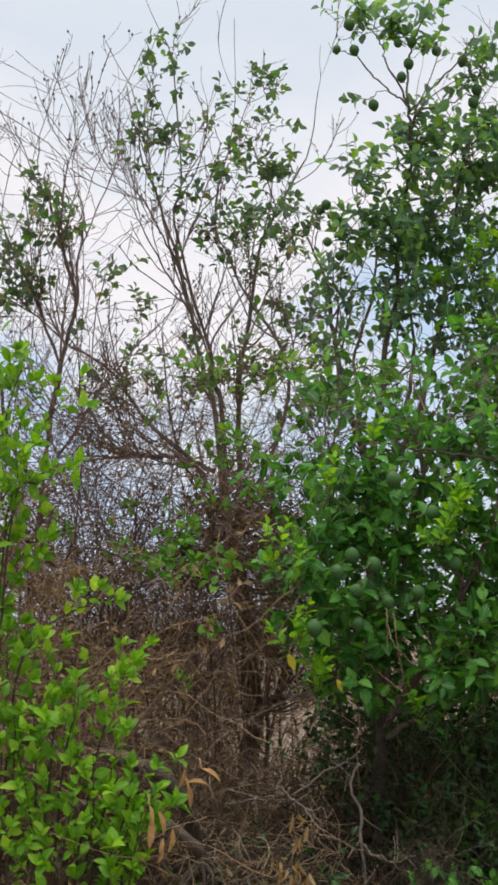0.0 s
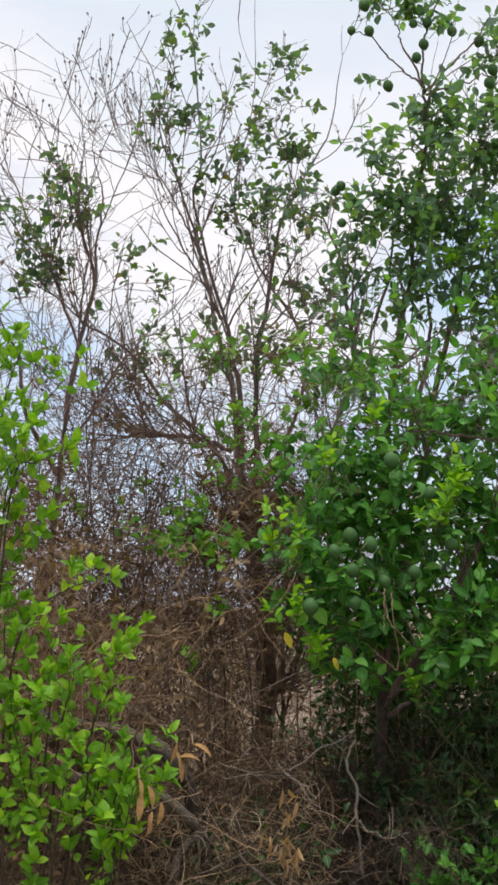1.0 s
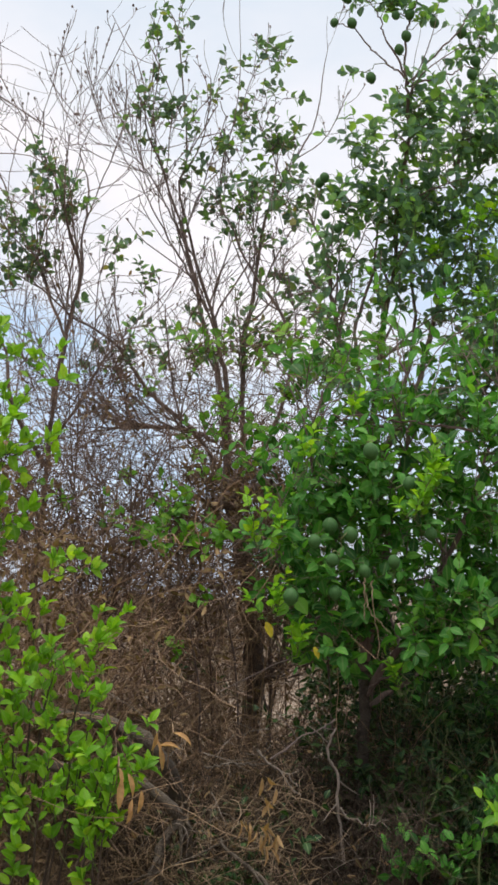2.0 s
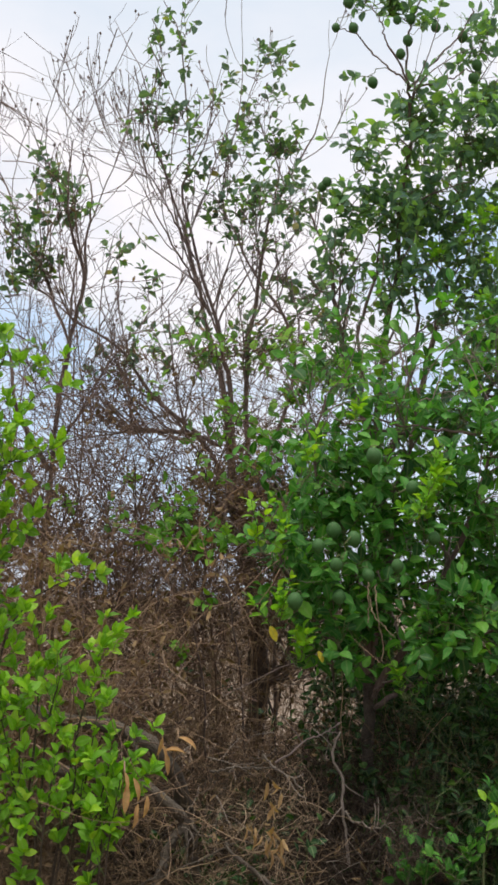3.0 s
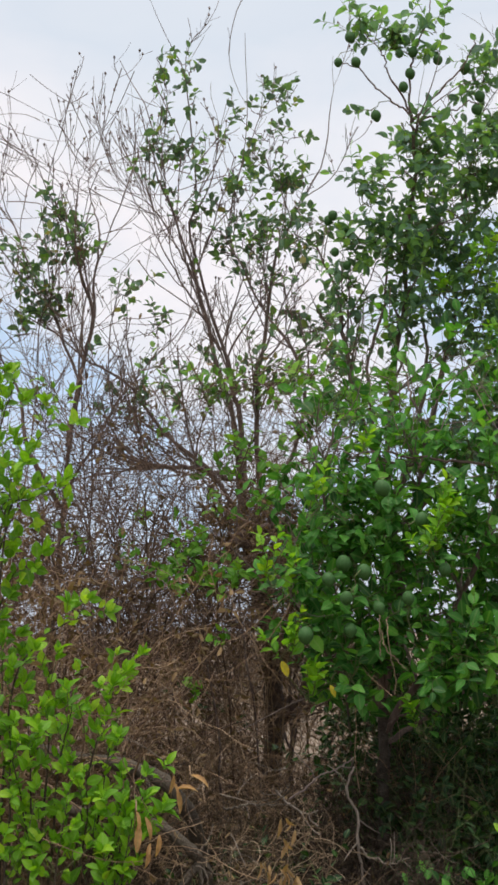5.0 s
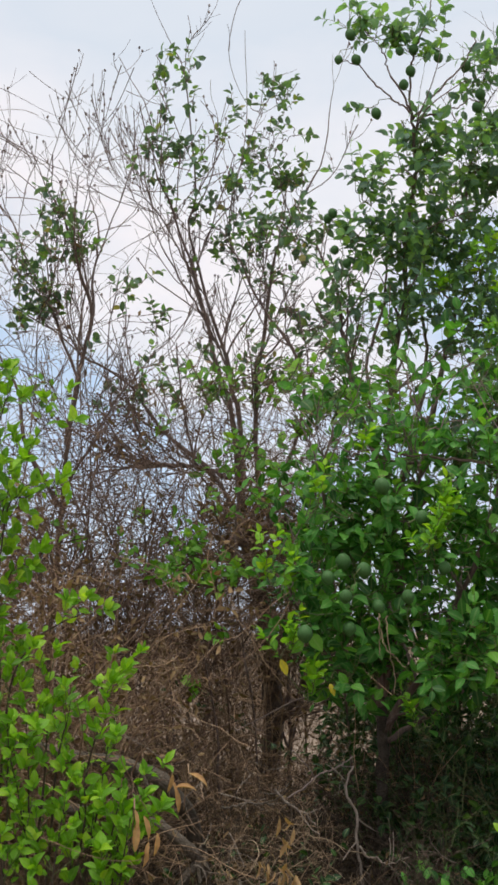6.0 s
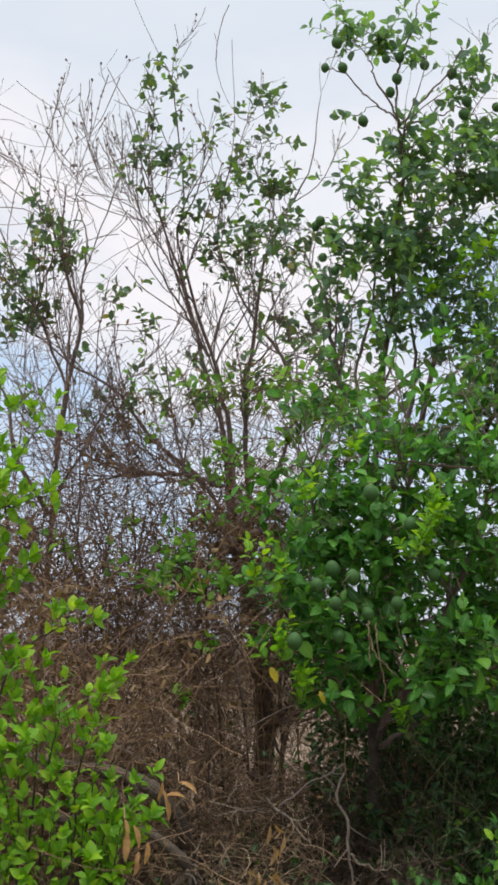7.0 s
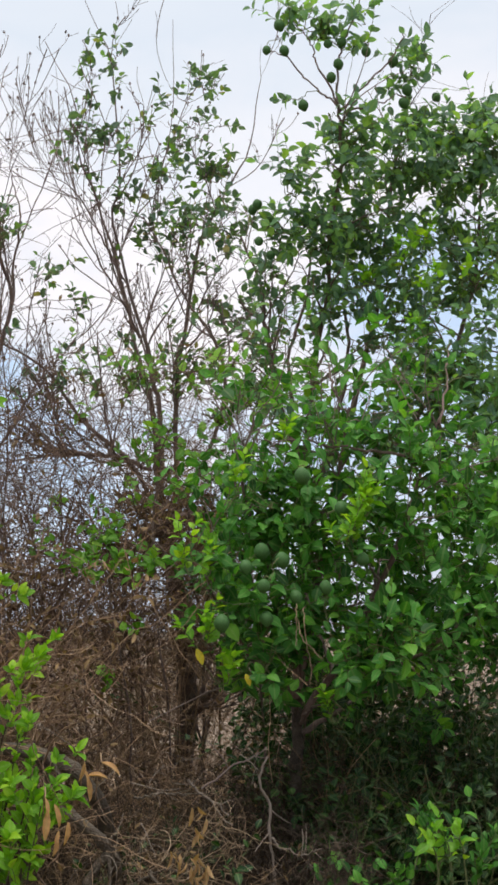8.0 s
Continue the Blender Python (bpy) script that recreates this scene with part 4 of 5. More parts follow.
# ---- low fruiting citrus tree in front ----
full_tree("low dense dark green citrus tree with unripe fruits", [
    ([(0.7, 6.6, 0.05), (0.63, 6.60, 0.40), (0.61, 6.60, 0.70), (0.63, 6.60, 1.02), (0.62, 6.60, 1.30)], 0.034, 0.024),
    ([(0.62, 6.60, 1.30), (0.52, 6.50, 1.61), (0.44, 6.40, 1.91), (0.36, 6.30, 2.20), (0.39, 6.30, 2.51)], 0.018, 0.005),
    ([(0.62, 6.60, 1.30), (0.70, 6.50, 1.66), (0.74, 6.40, 2.06), (0.80, 6.40, 2.37), (0.83, 6.40, 2.57)], 0.02, 0.005),
    ([(0.63, 6.60, 1.15), (0.90, 6.50, 1.53), (1.05, 6.40, 1.90), (1.16, 6.40, 2.26), (1.24, 6.40, 2.52)], 0.02, 0.005),
    ([(0.62, 6.60, 1.25), (0.38, 6.40, 1.46), (0.23, 6.30, 1.71), (0.15, 6.20, 1.90)], 0.014, 0.004),
    ([(0.80, 6.40, 2.34), (0.61, 6.30, 2.39), (0.43, 6.20, 2.39)], 0.008, 0.004),
    ([(0.63, 6.60, 1.10), (1.02, 6.85, 1.32), (1.36, 6.80, 1.56), (1.57, 6.60, 1.85)], 0.014, 0.005),
    ([(1.20, 6.40, 2.30), (1.09, 6.25, 2.315), (0.86, 6.20, 2.34), (0.65, 6.20, 2.355), (0.49, 6.20, 2.38)], 0.008, 0.004),
    ([(1.24, 6.40, 2.50), (1.33, 6.70, 2.75), (1.42, 7.00, 3.00)], 0.007, 0.003),
    ([(0.83, 6.40, 2.55), (0.78, 6.70, 2.80), (0.72, 7.00, 3.05)], 0.007, 0.003),
    ([(1.16, 6.40, 2.24), (1.40, 6.60, 2.20), (1.62, 6.90, 1.98)], 0.008, 0.004),
    ([(0.62, 6.60, 1.15), (0.70, 6.25, 1.27), (0.82, 5.98, 1.38)], 0.008, 0.004),
    ([(0.62, 6.60, 1.22), (0.53, 6.30, 1.32), (0.44, 6.10, 1.40)], 0.008, 0.004),
], [((0.24, 6.40, 2.34), 0.13, 0.55), ((0.45, 6.30, 2.47), 0.16, 0.5), ((0.43, 6.20, 2.19), 0.19, 1), ((0.69, 6.30, 2.33), 0.2, 0.8), ((0.94, 6.30, 2.40), 0.2, 0.8), ((0.22, 6.10, 1.87), 0.14, 1),
    ((0.42, 6.20, 1.97), 0.18, 1.1), ((0.63, 6.20, 2.00), 0.2, 1.1), ((0.88, 6.30, 2.00), 0.2, 0.6), ((0.29, 6.10, 1.69), 0.14, 1), ((0.49, 6.20, 1.70), 0.2, 1.1), ((0.76, 6.30, 1.70), 0.18, 0.9),
    ((0.94, 6.20, 1.45), 0.15, 1), ((0.59, 6.20, 1.48), 0.12, 1), ((0.34, 6.00, 1.41), 0.06, 1.2), ((0.43, 6.10, 1.42), 0.1, 1), ((0.82, 6.10, 1.41), 0.14, 1), ((0.76, 6.00, 1.21), 0.06, 0.8),
    ((1.14, 6.30, 2.20), 0.2, 0.8), ((1.25, 6.30, 1.90), 0.22, 0.6), ((1.24, 6.30, 1.53), 0.2, 0.7), ((1.49, 6.40, 2.21), 0.25, 0.9), ((1.54, 6.40, 1.70), 0.25, 1), ((1.50, 6.40, 1.48), 0.2, 0.8),
    ((0.47, 6.90, 1.93), 0.28, 0.6), ((0.87, 7.00, 1.99), 0.3, 0.6), ((1.25, 7.00, 1.93), 0.3, 0.6), ((0.46, 6.90, 1.45), 0.22, 0.5), ((0.85, 7.00, 1.39), 0.25, 0.5), ((1.23, 7.00, 1.33), 0.28, 0.6), ((1.67, 7.00, 1.93), 0.3, 0.6), ((0.19, 6.60, 2.18), 0.14, 0.4), ((0.06, 7.20, 2.35), 0.12, 0.3), ((0.13, 6.20, 1.75), 0.09, 0.7), ((0.30, 6.50, 2.59), 0.16, 0.15), ((0.52, 6.70, 2.76), 0.22, 0.22), ((0.86, 6.80, 2.75), 0.24, 0.22), ((1.19, 6.80, 2.74), 0.26, 0.25), ((0.72, 7.00, 3.01), 0.26, 0.07), ((1.12, 7.00, 3.06), 0.28, 0.08), ((1.42, 7.00, 2.95), 0.3, 0.12), ((0.56, 6.60, 1.45), 0.12, 0.2), ((0.32, 6.30, 1.57), 0.12, 0.5), ((0.84, 5.95, 1.50), 0.09, 2.6), ((0.80, 5.95, 1.41), 0.07, 2.4), ((0.94, 5.95, 1.56), 0.08, 2.2), ((0.49, 6.00, 1.38), 0.08, 2.0), ((1.20, 7.20, 1.83), 0.22, 0.9), ((1.17, 7.30, 2.15), 0.2, 0.5), ((1.28, 7.20, 1.60), 0.2, 0.8), ((1.48, 7.0, 2.47), 0.22, 0.7), ((1.54, 7.0, 2.19), 0.2, 0.6)],
    leaf_citrus, 24, 8, (0.13, 0.28), 50,
    [(0.337, 5.87, 1.818), (0.485, 5.87, 1.848), (0.406, 5.8, 1.739), (0.544, 5.88, 1.699), (0.663, 5.85, 1.739), (0.426, 5.91, 1.61), (0.238, 5.8, 1.59), (0.564, 5.85, 2.194), (0.733, 5.9, 2.065), (0.406, 5.95, 1.887), (0.822, 5.9, 1.857)],
    0.030, bright=[((0.30, 5.95, 2.15), 0.03, 0.6), ((0.79, 5.85, 1.98), 0.05, 1.2), ((0.75, 5.85, 1.91), 0.04, 0.8), ((0.82, 5.85, 2.05), 0.04, 0.8), ((0.50, 6.10, 2.36), 0.03, 0.5), ((0.16, 5.90, 1.52), 0.05, 1.2), ((0.28, 5.95, 1.36), 0.05, 0.8), ((0.69, 5.95, 1.19), 0.04, 0.6), ((0.14, 6.00, 1.81), 0.05, 0.8), ((0.09, 6.00, 1.88), 0.04, 0.7)], single=leaf_citrus_one, clear=(-0.3, 0.45, 5.6, 7.6, 0.8, 1.34))

# ---- young citrus bush with fresh leaves ----


def leafy_bush(name, label, foot, stems, per, blade, material, leaf_from=0.3, side=14, side_length=(0.08, 0.22), wide=1.05, parts=300, single=leaf_citrus_one, thick=0.007, lift=0.35, spread=(25, 65), face=0.3, stem_wood=twig_green, rosette=0):
    """stems: (foot, bend, tip) of each upright shoot."""
    bush = thing(name, foot, label, "bush")
    wood, leafy, holders = [], [], []
    for ctrl in stems:
        line, rad = limb_lines(ctrl, thick, 0.0018, n=20, wobble=0.004)
        holders.append((part("stem", join_tubes("stem", [(line, rad, 6)], foot), stem_wood, bush), line[0]))
        wood.append(line)
        leafy.append(grow(line, rad, side, side_length, (25, 65), k=5, t0=leaf_from, curl=0.1, pull=(0, 0, 0.5), tip=0.001, most=0.003))
    twigs = np.concatenate([t[0] for t in leafy]), np.concatenate([t[1] for t in leafy])
    part("twig", join_tubes("twig", [(*twigs, 4)], foot), twig_green, bush, kind="stuff")
    a = leaves_on(twigs[0], per, blade, t0=0.25, spread=spread, up=0.5, lift=lift, face=face)
    top = np.concatenate([w[:, 10:] for w in wood])
    b = leaves_on(top, per * 3, blade, t0=0.1, spread=spread, up=0.5, lift=lift, face=face)
    sets = [a, b]
    if rosette:
        # whorls of leaves at the ends of the shoots
        sets.append(leaves_on(twigs[0][:, -2:], rosette, blade, t0=0.5, spread=(35, 80), up=0.5, lift=lift, face=face))
    pos, axis, normal, size = (np.concatenate(q) for q in zip(*sets))
    split_leaves("crown", (pos, axis, normal, size), bush, material, single, wide, holders, parts)
    return bush


leafy_bush("citrus_sapling", "young citrus bush with bright fresh green leaves", (-0.85, 5.5, on_ground(-0.85, 5.5)), [
    [(-0.85, 5.5, 0.1), (-0.77, 5.50, 1.02), (-0.76, 5.50, 1.46)],
    [(-0.75, 5.5, 0.1), (-0.60, 5.50, 1.06), (-0.51, 5.55, 1.46)],
    [(-0.8, 5.45, 0.1), (-0.72, 5.45, 1.02), (-0.66, 5.45, 1.36)],
    [(-0.95, 5.5, 0.1), (-0.92, 5.50, 1.23), (-0.82, 5.50, 1.55), (-0.57, 5.50, 1.70)],
    [(-1.1, 5.5, 0.1), (-1.05, 5.50, 1.44), (-0.97, 5.50, 1.87), (-0.87, 5.50, 2.14)],
    [(-1.15, 5.55, 0.1), (-1.11, 5.55, 1.66), (-1.03, 5.55, 2.14), (-0.96, 5.50, 2.29)],
    [(-1.2, 5.6, 0.1), (-1.19, 5.60, 1.88), (-1.07, 5.60, 2.37), (-0.95, 5.60, 2.62)],
    [(-1.05, 5.6, 0.1), (-1.08, 5.60, 1.66), (-0.93, 5.60, 2.19), (-0.77, 5.60, 2.45)],
    [(-0.95, 5.6, 0.1), (-1.00, 5.60, 1.33), (-0.97, 5.60, 1.70), (-0.90, 5.60, 1.86)],
    [(-0.7, 5.45, 0.1), (-0.57, 5.45, 0.86), (-0.52, 5.45, 1.17)],
    [(-0.65, 5.4, 0.1), (-0.52, 5.40, 0.78), (-0.45, 5.40, 1.03)],
    [(-0.6, 5.35, 0.1), (-0.50, 5.35, 0.71), (-0.44, 5.35, 0.95)],
    [(-1.0, 5.45, 0.1), (-0.95, 5.45, 1.05), (-0.93, 5.45, 1.50)],
    [(-0.95, 5.4, 0.1), (-0.88, 5.40, 0.95), (-0.89, 5.40, 1.32)],
    [(-1.05, 5.5, 0.1), (-0.97, 5.50, 1.80), (-0.92, 5.50, 2.15)],
    [(-1.1, 5.5, 0.1), (-1.00, 5.50, 2.10), (-0.91, 5.50, 2.60)],
    [(-1.0, 5.5, 0.1), (-0.95, 5.50, 1.90), (-0.83, 5.50, 2.14)],
    [(-0.5, 5.3, 0.1), (-0.46, 5.30, 0.64), (-0.42, 5.30, 0.93)],
    [(-0.52, 5.35, 0.1), (-0.49, 5.35, 0.63), (-0.47, 5.35, 0.83)],
    [(-0.8, 5.35, 0.1), (-0.80, 5.35, 0.73), (-0.87, 5.35, 1.14)],
    [(-0.9, 5.35, 0.1), (-0.89, 5.35, 0.73), (-0.97, 5.35, 1.08)],
    [(-0.85, 5.4, 0.1), (-0.81, 5.40, 0.87), (-0.82, 5.40, 1.30)],
    [(-0.75, 5.35, 0.1), (-0.70, 5.35, 0.71), (-0.66, 5.35, 1.03)],
    [(-1.0, 5.5, 0.1), (-1.02, 5.50, 1.02), (-1.03, 5.50, 1.55)],
    [(-0.75, 5.4, 0.1), (-0.62, 5.40, 0.79), (-0.60, 5.40, 1.11)],
], 3, (0.026, 0.066), leaf_fresh, rosette=5, side=9, single=leaf_fresh_one, wide=1.1, lift=0.35, spread=(25, 75), face=0.55, stem_wood=twig_dark)

# shoots of younger citrus between the old trees
def tufted_sapling(label, foot, stems, tufts, blade, material, single):
    """Slender leaning stems that bear leaves in loose tufts at the ends of their side branches."""
    sapling = thing("citrus_sapling", foot, label, "sapling")
    main, holders = [], []
    for ctrl in stems:
        line, rad = limb_lines(ctrl, 0.007, 0.0025, n=20, wobble=0.02)
        holders.append((part("stem", join_tubes("stem", [(line, rad, 6)], foot), bark, sapling), line[0]))
        main.append(line[0])
    feet = np.concatenate([np.asarray(c) + rng.normal(size=(max(2, int(5 * amount * r / 0.06)), 3)) * r * 0.75 for c, r, amount in tufts])
    d = np.array([0, -0.25, 0.45]) + 0.55 * rng.normal(size=feet.shape)
    le = rng.uniform(0.07, 0.16, len(feet))
    sp = strands(feet - unit(d) * le[:, None] * 0.5, d, le, np.full(len(feet), 0.0024), 0.001, 5, 0.14, (0, 0, 0.1))
    ln = links_to(np.concatenate(main), sp[0][:, 0])
    part("twig", join_tubes("twig", [(*ln, 4), (*sp, 4)], foot), twig_vine, sapling, kind="stuff")
    split_leaves("leafage", leaves_on(sp[0], 5, blade, t0=0.2, face=0.7), sapling, material, single, 1.15, holders)
    return sapling


tufted_sapling("slender citrus shoots with loose tufts of mid-green leaves", (-0.1, 7.4, on_ground(-0.1, 7.4)), [
    [(0.10, 7.50, 0.3), (-0.02, 7.40, 1.50), (-0.05, 7.40, 2.31), (-0.10, 7.50, 2.70)],
    [(-0.10, 7.30, 0.3), (-0.16, 7.20, 1.20), (-0.27, 7.20, 1.75), (-0.36, 7.30, 2.05)],
    [(-0.35, 7.60, 0.3), (-0.42, 7.60, 1.50), (-0.34, 7.80, 2.40), (-0.48, 8.10, 2.95)],
    [(-0.70, 7.40, 0.3), (-0.80, 7.30, 1.50), (-0.90, 7.40, 2.20), (-1.00, 7.40, 2.65)],
    [(0.55, 7.20, 0.3), (0.45, 7.00, 1.60), (0.35, 6.90, 2.30), (0.28, 7.10, 2.70)],
    [(0.62, 7.10, 0.3), (0.70, 6.90, 1.60), (0.74, 6.80, 2.30), (0.72, 6.80, 2.70)],
], [((-0.22, 7.6, 2.88), 0.08, 1.3), ((-0.06, 7.8, 2.98), 0.06, 1), ((-0.1, 7.4, 2.5), 0.07, 1.2), ((-0.02, 7.5, 2.63), 0.05, 0.8), ((-0.42, 7.9, 2.81), 0.06, 0.5),
    ((-0.51, 8.2, 3.06), 0.05, 0.6), ((0.27, 7.0, 2.77), 0.08, 1.1), ((0.34, 6.8, 2.69), 0.07, 1.1), ((0.29, 6.8, 2.59), 0.06, 1), ((0.13, 7.3, 2.46), 0.07, 1),
    ((0.19, 7.6, 2.97), 0.06, 0.8), ((0.71, 6.8, 2.75), 0.08, 1), ((0.79, 6.7, 2.55), 0.08, 1), ((-0.83, 7.2, 2.08), 0.06, 0.7), ((-0.31, 7.2, 2.05), 0.05, 1),
    ((-0.24, 7.2, 2.01), 0.05, 1), ((-0.37, 7.2, 1.94), 0.06, 1.1), ((-0.33, 7.1, 1.83), 0.07, 1.4), ((-0.12, 7.3, 2.22), 0.06, 0.7), ((-0.19, 7.1, 1.86), 0.05, 1.2),
    ((-0.07, 7.1, 1.87), 0.06, 1.2), ((-0.13, 7.0, 1.57), 0.03, 0.8), ((-0.26, 7.0, 1.33), 0.025, 0.6), ((-0.64, 7.3, 1.94), 0.04, 0.7), ((-0.48, 7.2, 1.92), 0.04, 0.6),
    ((-0.39, 7.4, 2.14), 0.04, 0.7), ((-1.02, 7.4, 2.73), 0.07, 0.8), ((0.04, 7.4, 2.31), 0.05, 0.5), ((-0.61, 7.6, 2.18), 0.06, 0.5), ((-0.29, 7.8, 2.44), 0.06, 0.5)],
    (0.036, 0.07), leaf_middle, leaf_middle_one)

leafy_bush("citrus_sapling", "low green citrus seedlings in the shade", (0.95, 5.75, on_ground(0.95, 5.75)), [
    [(0.75, 5.8, 0.1), (0.70, 5.80, 0.43), (0.69, 5.80, 0.54)],
    [(0.8, 5.8, 0.1), (0.77, 5.80, 0.44), (0.75, 5.80, 0.52)],
    [(0.9, 5.8, 0.1), (0.92, 5.80, 0.47), (0.94, 5.80, 0.58)],
    [(1.0, 5.75, 0.1), (1.00, 5.75, 0.59), (1.07, 5.75, 0.82)],
    [(1.05, 5.7, 0.1), (1.08, 5.70, 0.56), (1.12, 5.70, 0.77)],
    [(1.1, 5.7, 0.1), (1.21, 5.70, 0.53), (1.26, 5.70, 0.68)],
    [(1.15, 5.8, 0.1), (1.28, 5.80, 0.64), (1.35, 5.80, 0.80)],
    [(0.85, 5.75, 0.1), (0.88, 5.70, 0.45), (0.86, 5.70, 0.53)],
], 3, (0.035, 0.06), leaf_citrus, leaf_from=0.5, side=6)

leafy_bush("citrus_sapling", "small citrus shoot with large bright green leaves", (1.12, 5.65, on_ground(1.12, 5.65)), [
    [(1.10, 5.65, 0.1), (1.07, 5.62, 0.65), (1.03, 5.60, 0.77)],
    [(1.14, 5.65, 0.1), (1.12, 5.62, 0.66), (1.09, 5.60, 0.79)],
    [(1.20, 5.65, 0.1), (1.18, 5.62, 0.66), (1.15, 5.60, 0.79)],
], 2, (0.05, 0.075), leaf_tip, leaf_from=0.9, side=2, side_length=(0.04, 0.09), parts=0, lift=0.05, face=0.7)

# ---- dead thicket ----


# box before the old trunk, fitted to the camera's view of it
TRUNK_SIGHTLINE = (0.0, 0.44, 6.6, 8.8, 1.0, 1.6)


def dead_shrub(label, xs, ys, canes, tall, material, lean=0.35, curl=0.09, shoots=9, fine=26, thick=0.006, pull=(0, 0, -0.25), t0=0.15, withered=0, reach=(0.15, 0.6), arc=0.16, turn=(25, 95), stout=1.0, clear=None):
    """A tangle of dry canes that rise from the ground, with side shoots and fine twigs."""
    foot = ((xs[0] + xs[1]) / 2, (ys[0] + ys[1]) / 2, on_ground((xs[0] + xs[1]) / 2, (ys[0] + ys[1]) / 2))
    shrub = thing("dead_shrub", foot, label, "dead shrub", "dry brush of the thicket")
    px, py = rng.uniform(*xs, canes), rng.uniform(*ys, canes)
    p = np.stack([px, py, ground_height(px, py) - 0.03], -1)
    d = np.stack([rng.normal(0, lean, canes), rng.normal(0, lean, canes), np.ones(canes)], -1)
    c = strands(p, d, rng.uniform(*tall, canes), thick * rng.uniform(0.6, 1.5, canes), 0.0012, 14, curl, pull)
    s1 = grow(*c, canes * shoots, reach, turn, k=8, t0=t0, curl=arc, pull=(0, 0, -0.1), tip=0.0021 * stout, most=0.005 * stout)
    s2 = grow(*s1, canes * fine, (0.06, 0.28), (30, 100), k=5, t0=0.1, curl=0.18, pull=(0, 0, -0.1), tip=0.0016 * stout, most=0.003 * stout)
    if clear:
        # few twigs are left between the camera and the old trunk, to keep it in view
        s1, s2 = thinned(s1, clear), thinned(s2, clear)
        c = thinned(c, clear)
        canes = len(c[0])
    for i in range(canes):
        part("cane", join_tubes("cane", [(c[0][i:i + 1], c[1][i:i + 1], 5)], foot), material, shrub)
    part("twig", join_tubes("twig", [(*s1, 4), (*s2, 3)], foot), material, shrub, kind="stuff")
    if withered:
        p, tan, _ = pick_points(*s1, canes * withered, 0.1, 1.0)
        n = len(p)
        axis = tan * 0.4 + rng.normal(size=(n, 3)) * 0.6 + np.array([0, 0, -0.5])
        part("withered_leaf", leaf_mesh("withered_leaf", p, axis, rng.normal(size=(n, 3)), rng.uniform(0.02, 0.05, n), foot, 0.8), leaf_withered, shrub, kind="stuff")
    return shrub


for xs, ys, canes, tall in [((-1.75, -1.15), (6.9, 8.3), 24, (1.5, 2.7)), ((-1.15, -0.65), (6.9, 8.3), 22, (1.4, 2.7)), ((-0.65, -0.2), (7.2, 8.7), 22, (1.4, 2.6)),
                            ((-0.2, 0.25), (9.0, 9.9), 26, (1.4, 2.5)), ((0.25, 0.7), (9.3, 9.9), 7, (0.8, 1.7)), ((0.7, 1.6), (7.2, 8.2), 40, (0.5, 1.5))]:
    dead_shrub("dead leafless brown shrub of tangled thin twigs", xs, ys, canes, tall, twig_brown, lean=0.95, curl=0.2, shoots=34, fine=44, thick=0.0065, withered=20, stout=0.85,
               reach=(0.2, 0.7), arc=0.2, turn=(40, 110), t0=0.1, clear=TRUNK_SIGHTLINE)
for xs in ((-1.6, -0.9), (-0.9, -0.3), (-0.3, 0.3), (0.3, 0.9)):
    dead_shrub("low dead weeds at the edge of the field", xs, (9.7, 10.9), 9, (0.7, 1.4), twig_brown, lean=0.7, curl=0.16, shoots=22, fine=30, thick=0.005, stout=0.8, arc=0.2, turn=(30, 110), t0=0.1)
dead_shrub("dead shrub with a matted brown crown of fine twigs", (-0.75, -0.35), (7.9, 8.6), 13, (1.6, 2.2), twig_brown, lean=0.3, curl=0.1, shoots=34, fine=50, thick=0.006, withered=30, stout=0.8, arc=0.22, turn=(40, 120), t0=0.62, reach=(0.15, 0.5), clear=TRUNK_SIGHTLINE)
dead_shrub("dead shrub with a matted brown crown of fine twigs", (-0.35, 0.3), (8.95, 9.5), 14, (1.6, 2.3), twig_brown, lean=0.3, curl=0.1, shoots=38, fine=55, thick=0.006, withered=30, stout=0.85, arc=0.22, turn=(40, 120), t0=0.68, reach=(0.15, 0.45), clear=TRUNK_SIGHTLINE)
dead_shrub("clump of dead brown stalks with withered leaves", (-1.2, -0.85), (6.6, 7.0), 50, (1.4, 2.1), twig_brown, lean=0.18, curl=0.06, shoots=12, fine=14, withered=70)
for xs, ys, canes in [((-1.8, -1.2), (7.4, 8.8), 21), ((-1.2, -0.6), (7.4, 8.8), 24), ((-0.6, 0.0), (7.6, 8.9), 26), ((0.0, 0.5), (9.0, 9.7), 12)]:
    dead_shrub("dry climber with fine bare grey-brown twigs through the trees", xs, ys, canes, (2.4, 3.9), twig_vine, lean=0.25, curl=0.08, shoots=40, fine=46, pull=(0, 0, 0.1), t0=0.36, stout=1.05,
               withered=12, reach=(0.25, 0.8), arc=0.14, turn=(25, 95), clear=TRUNK_SIGHTLINE)
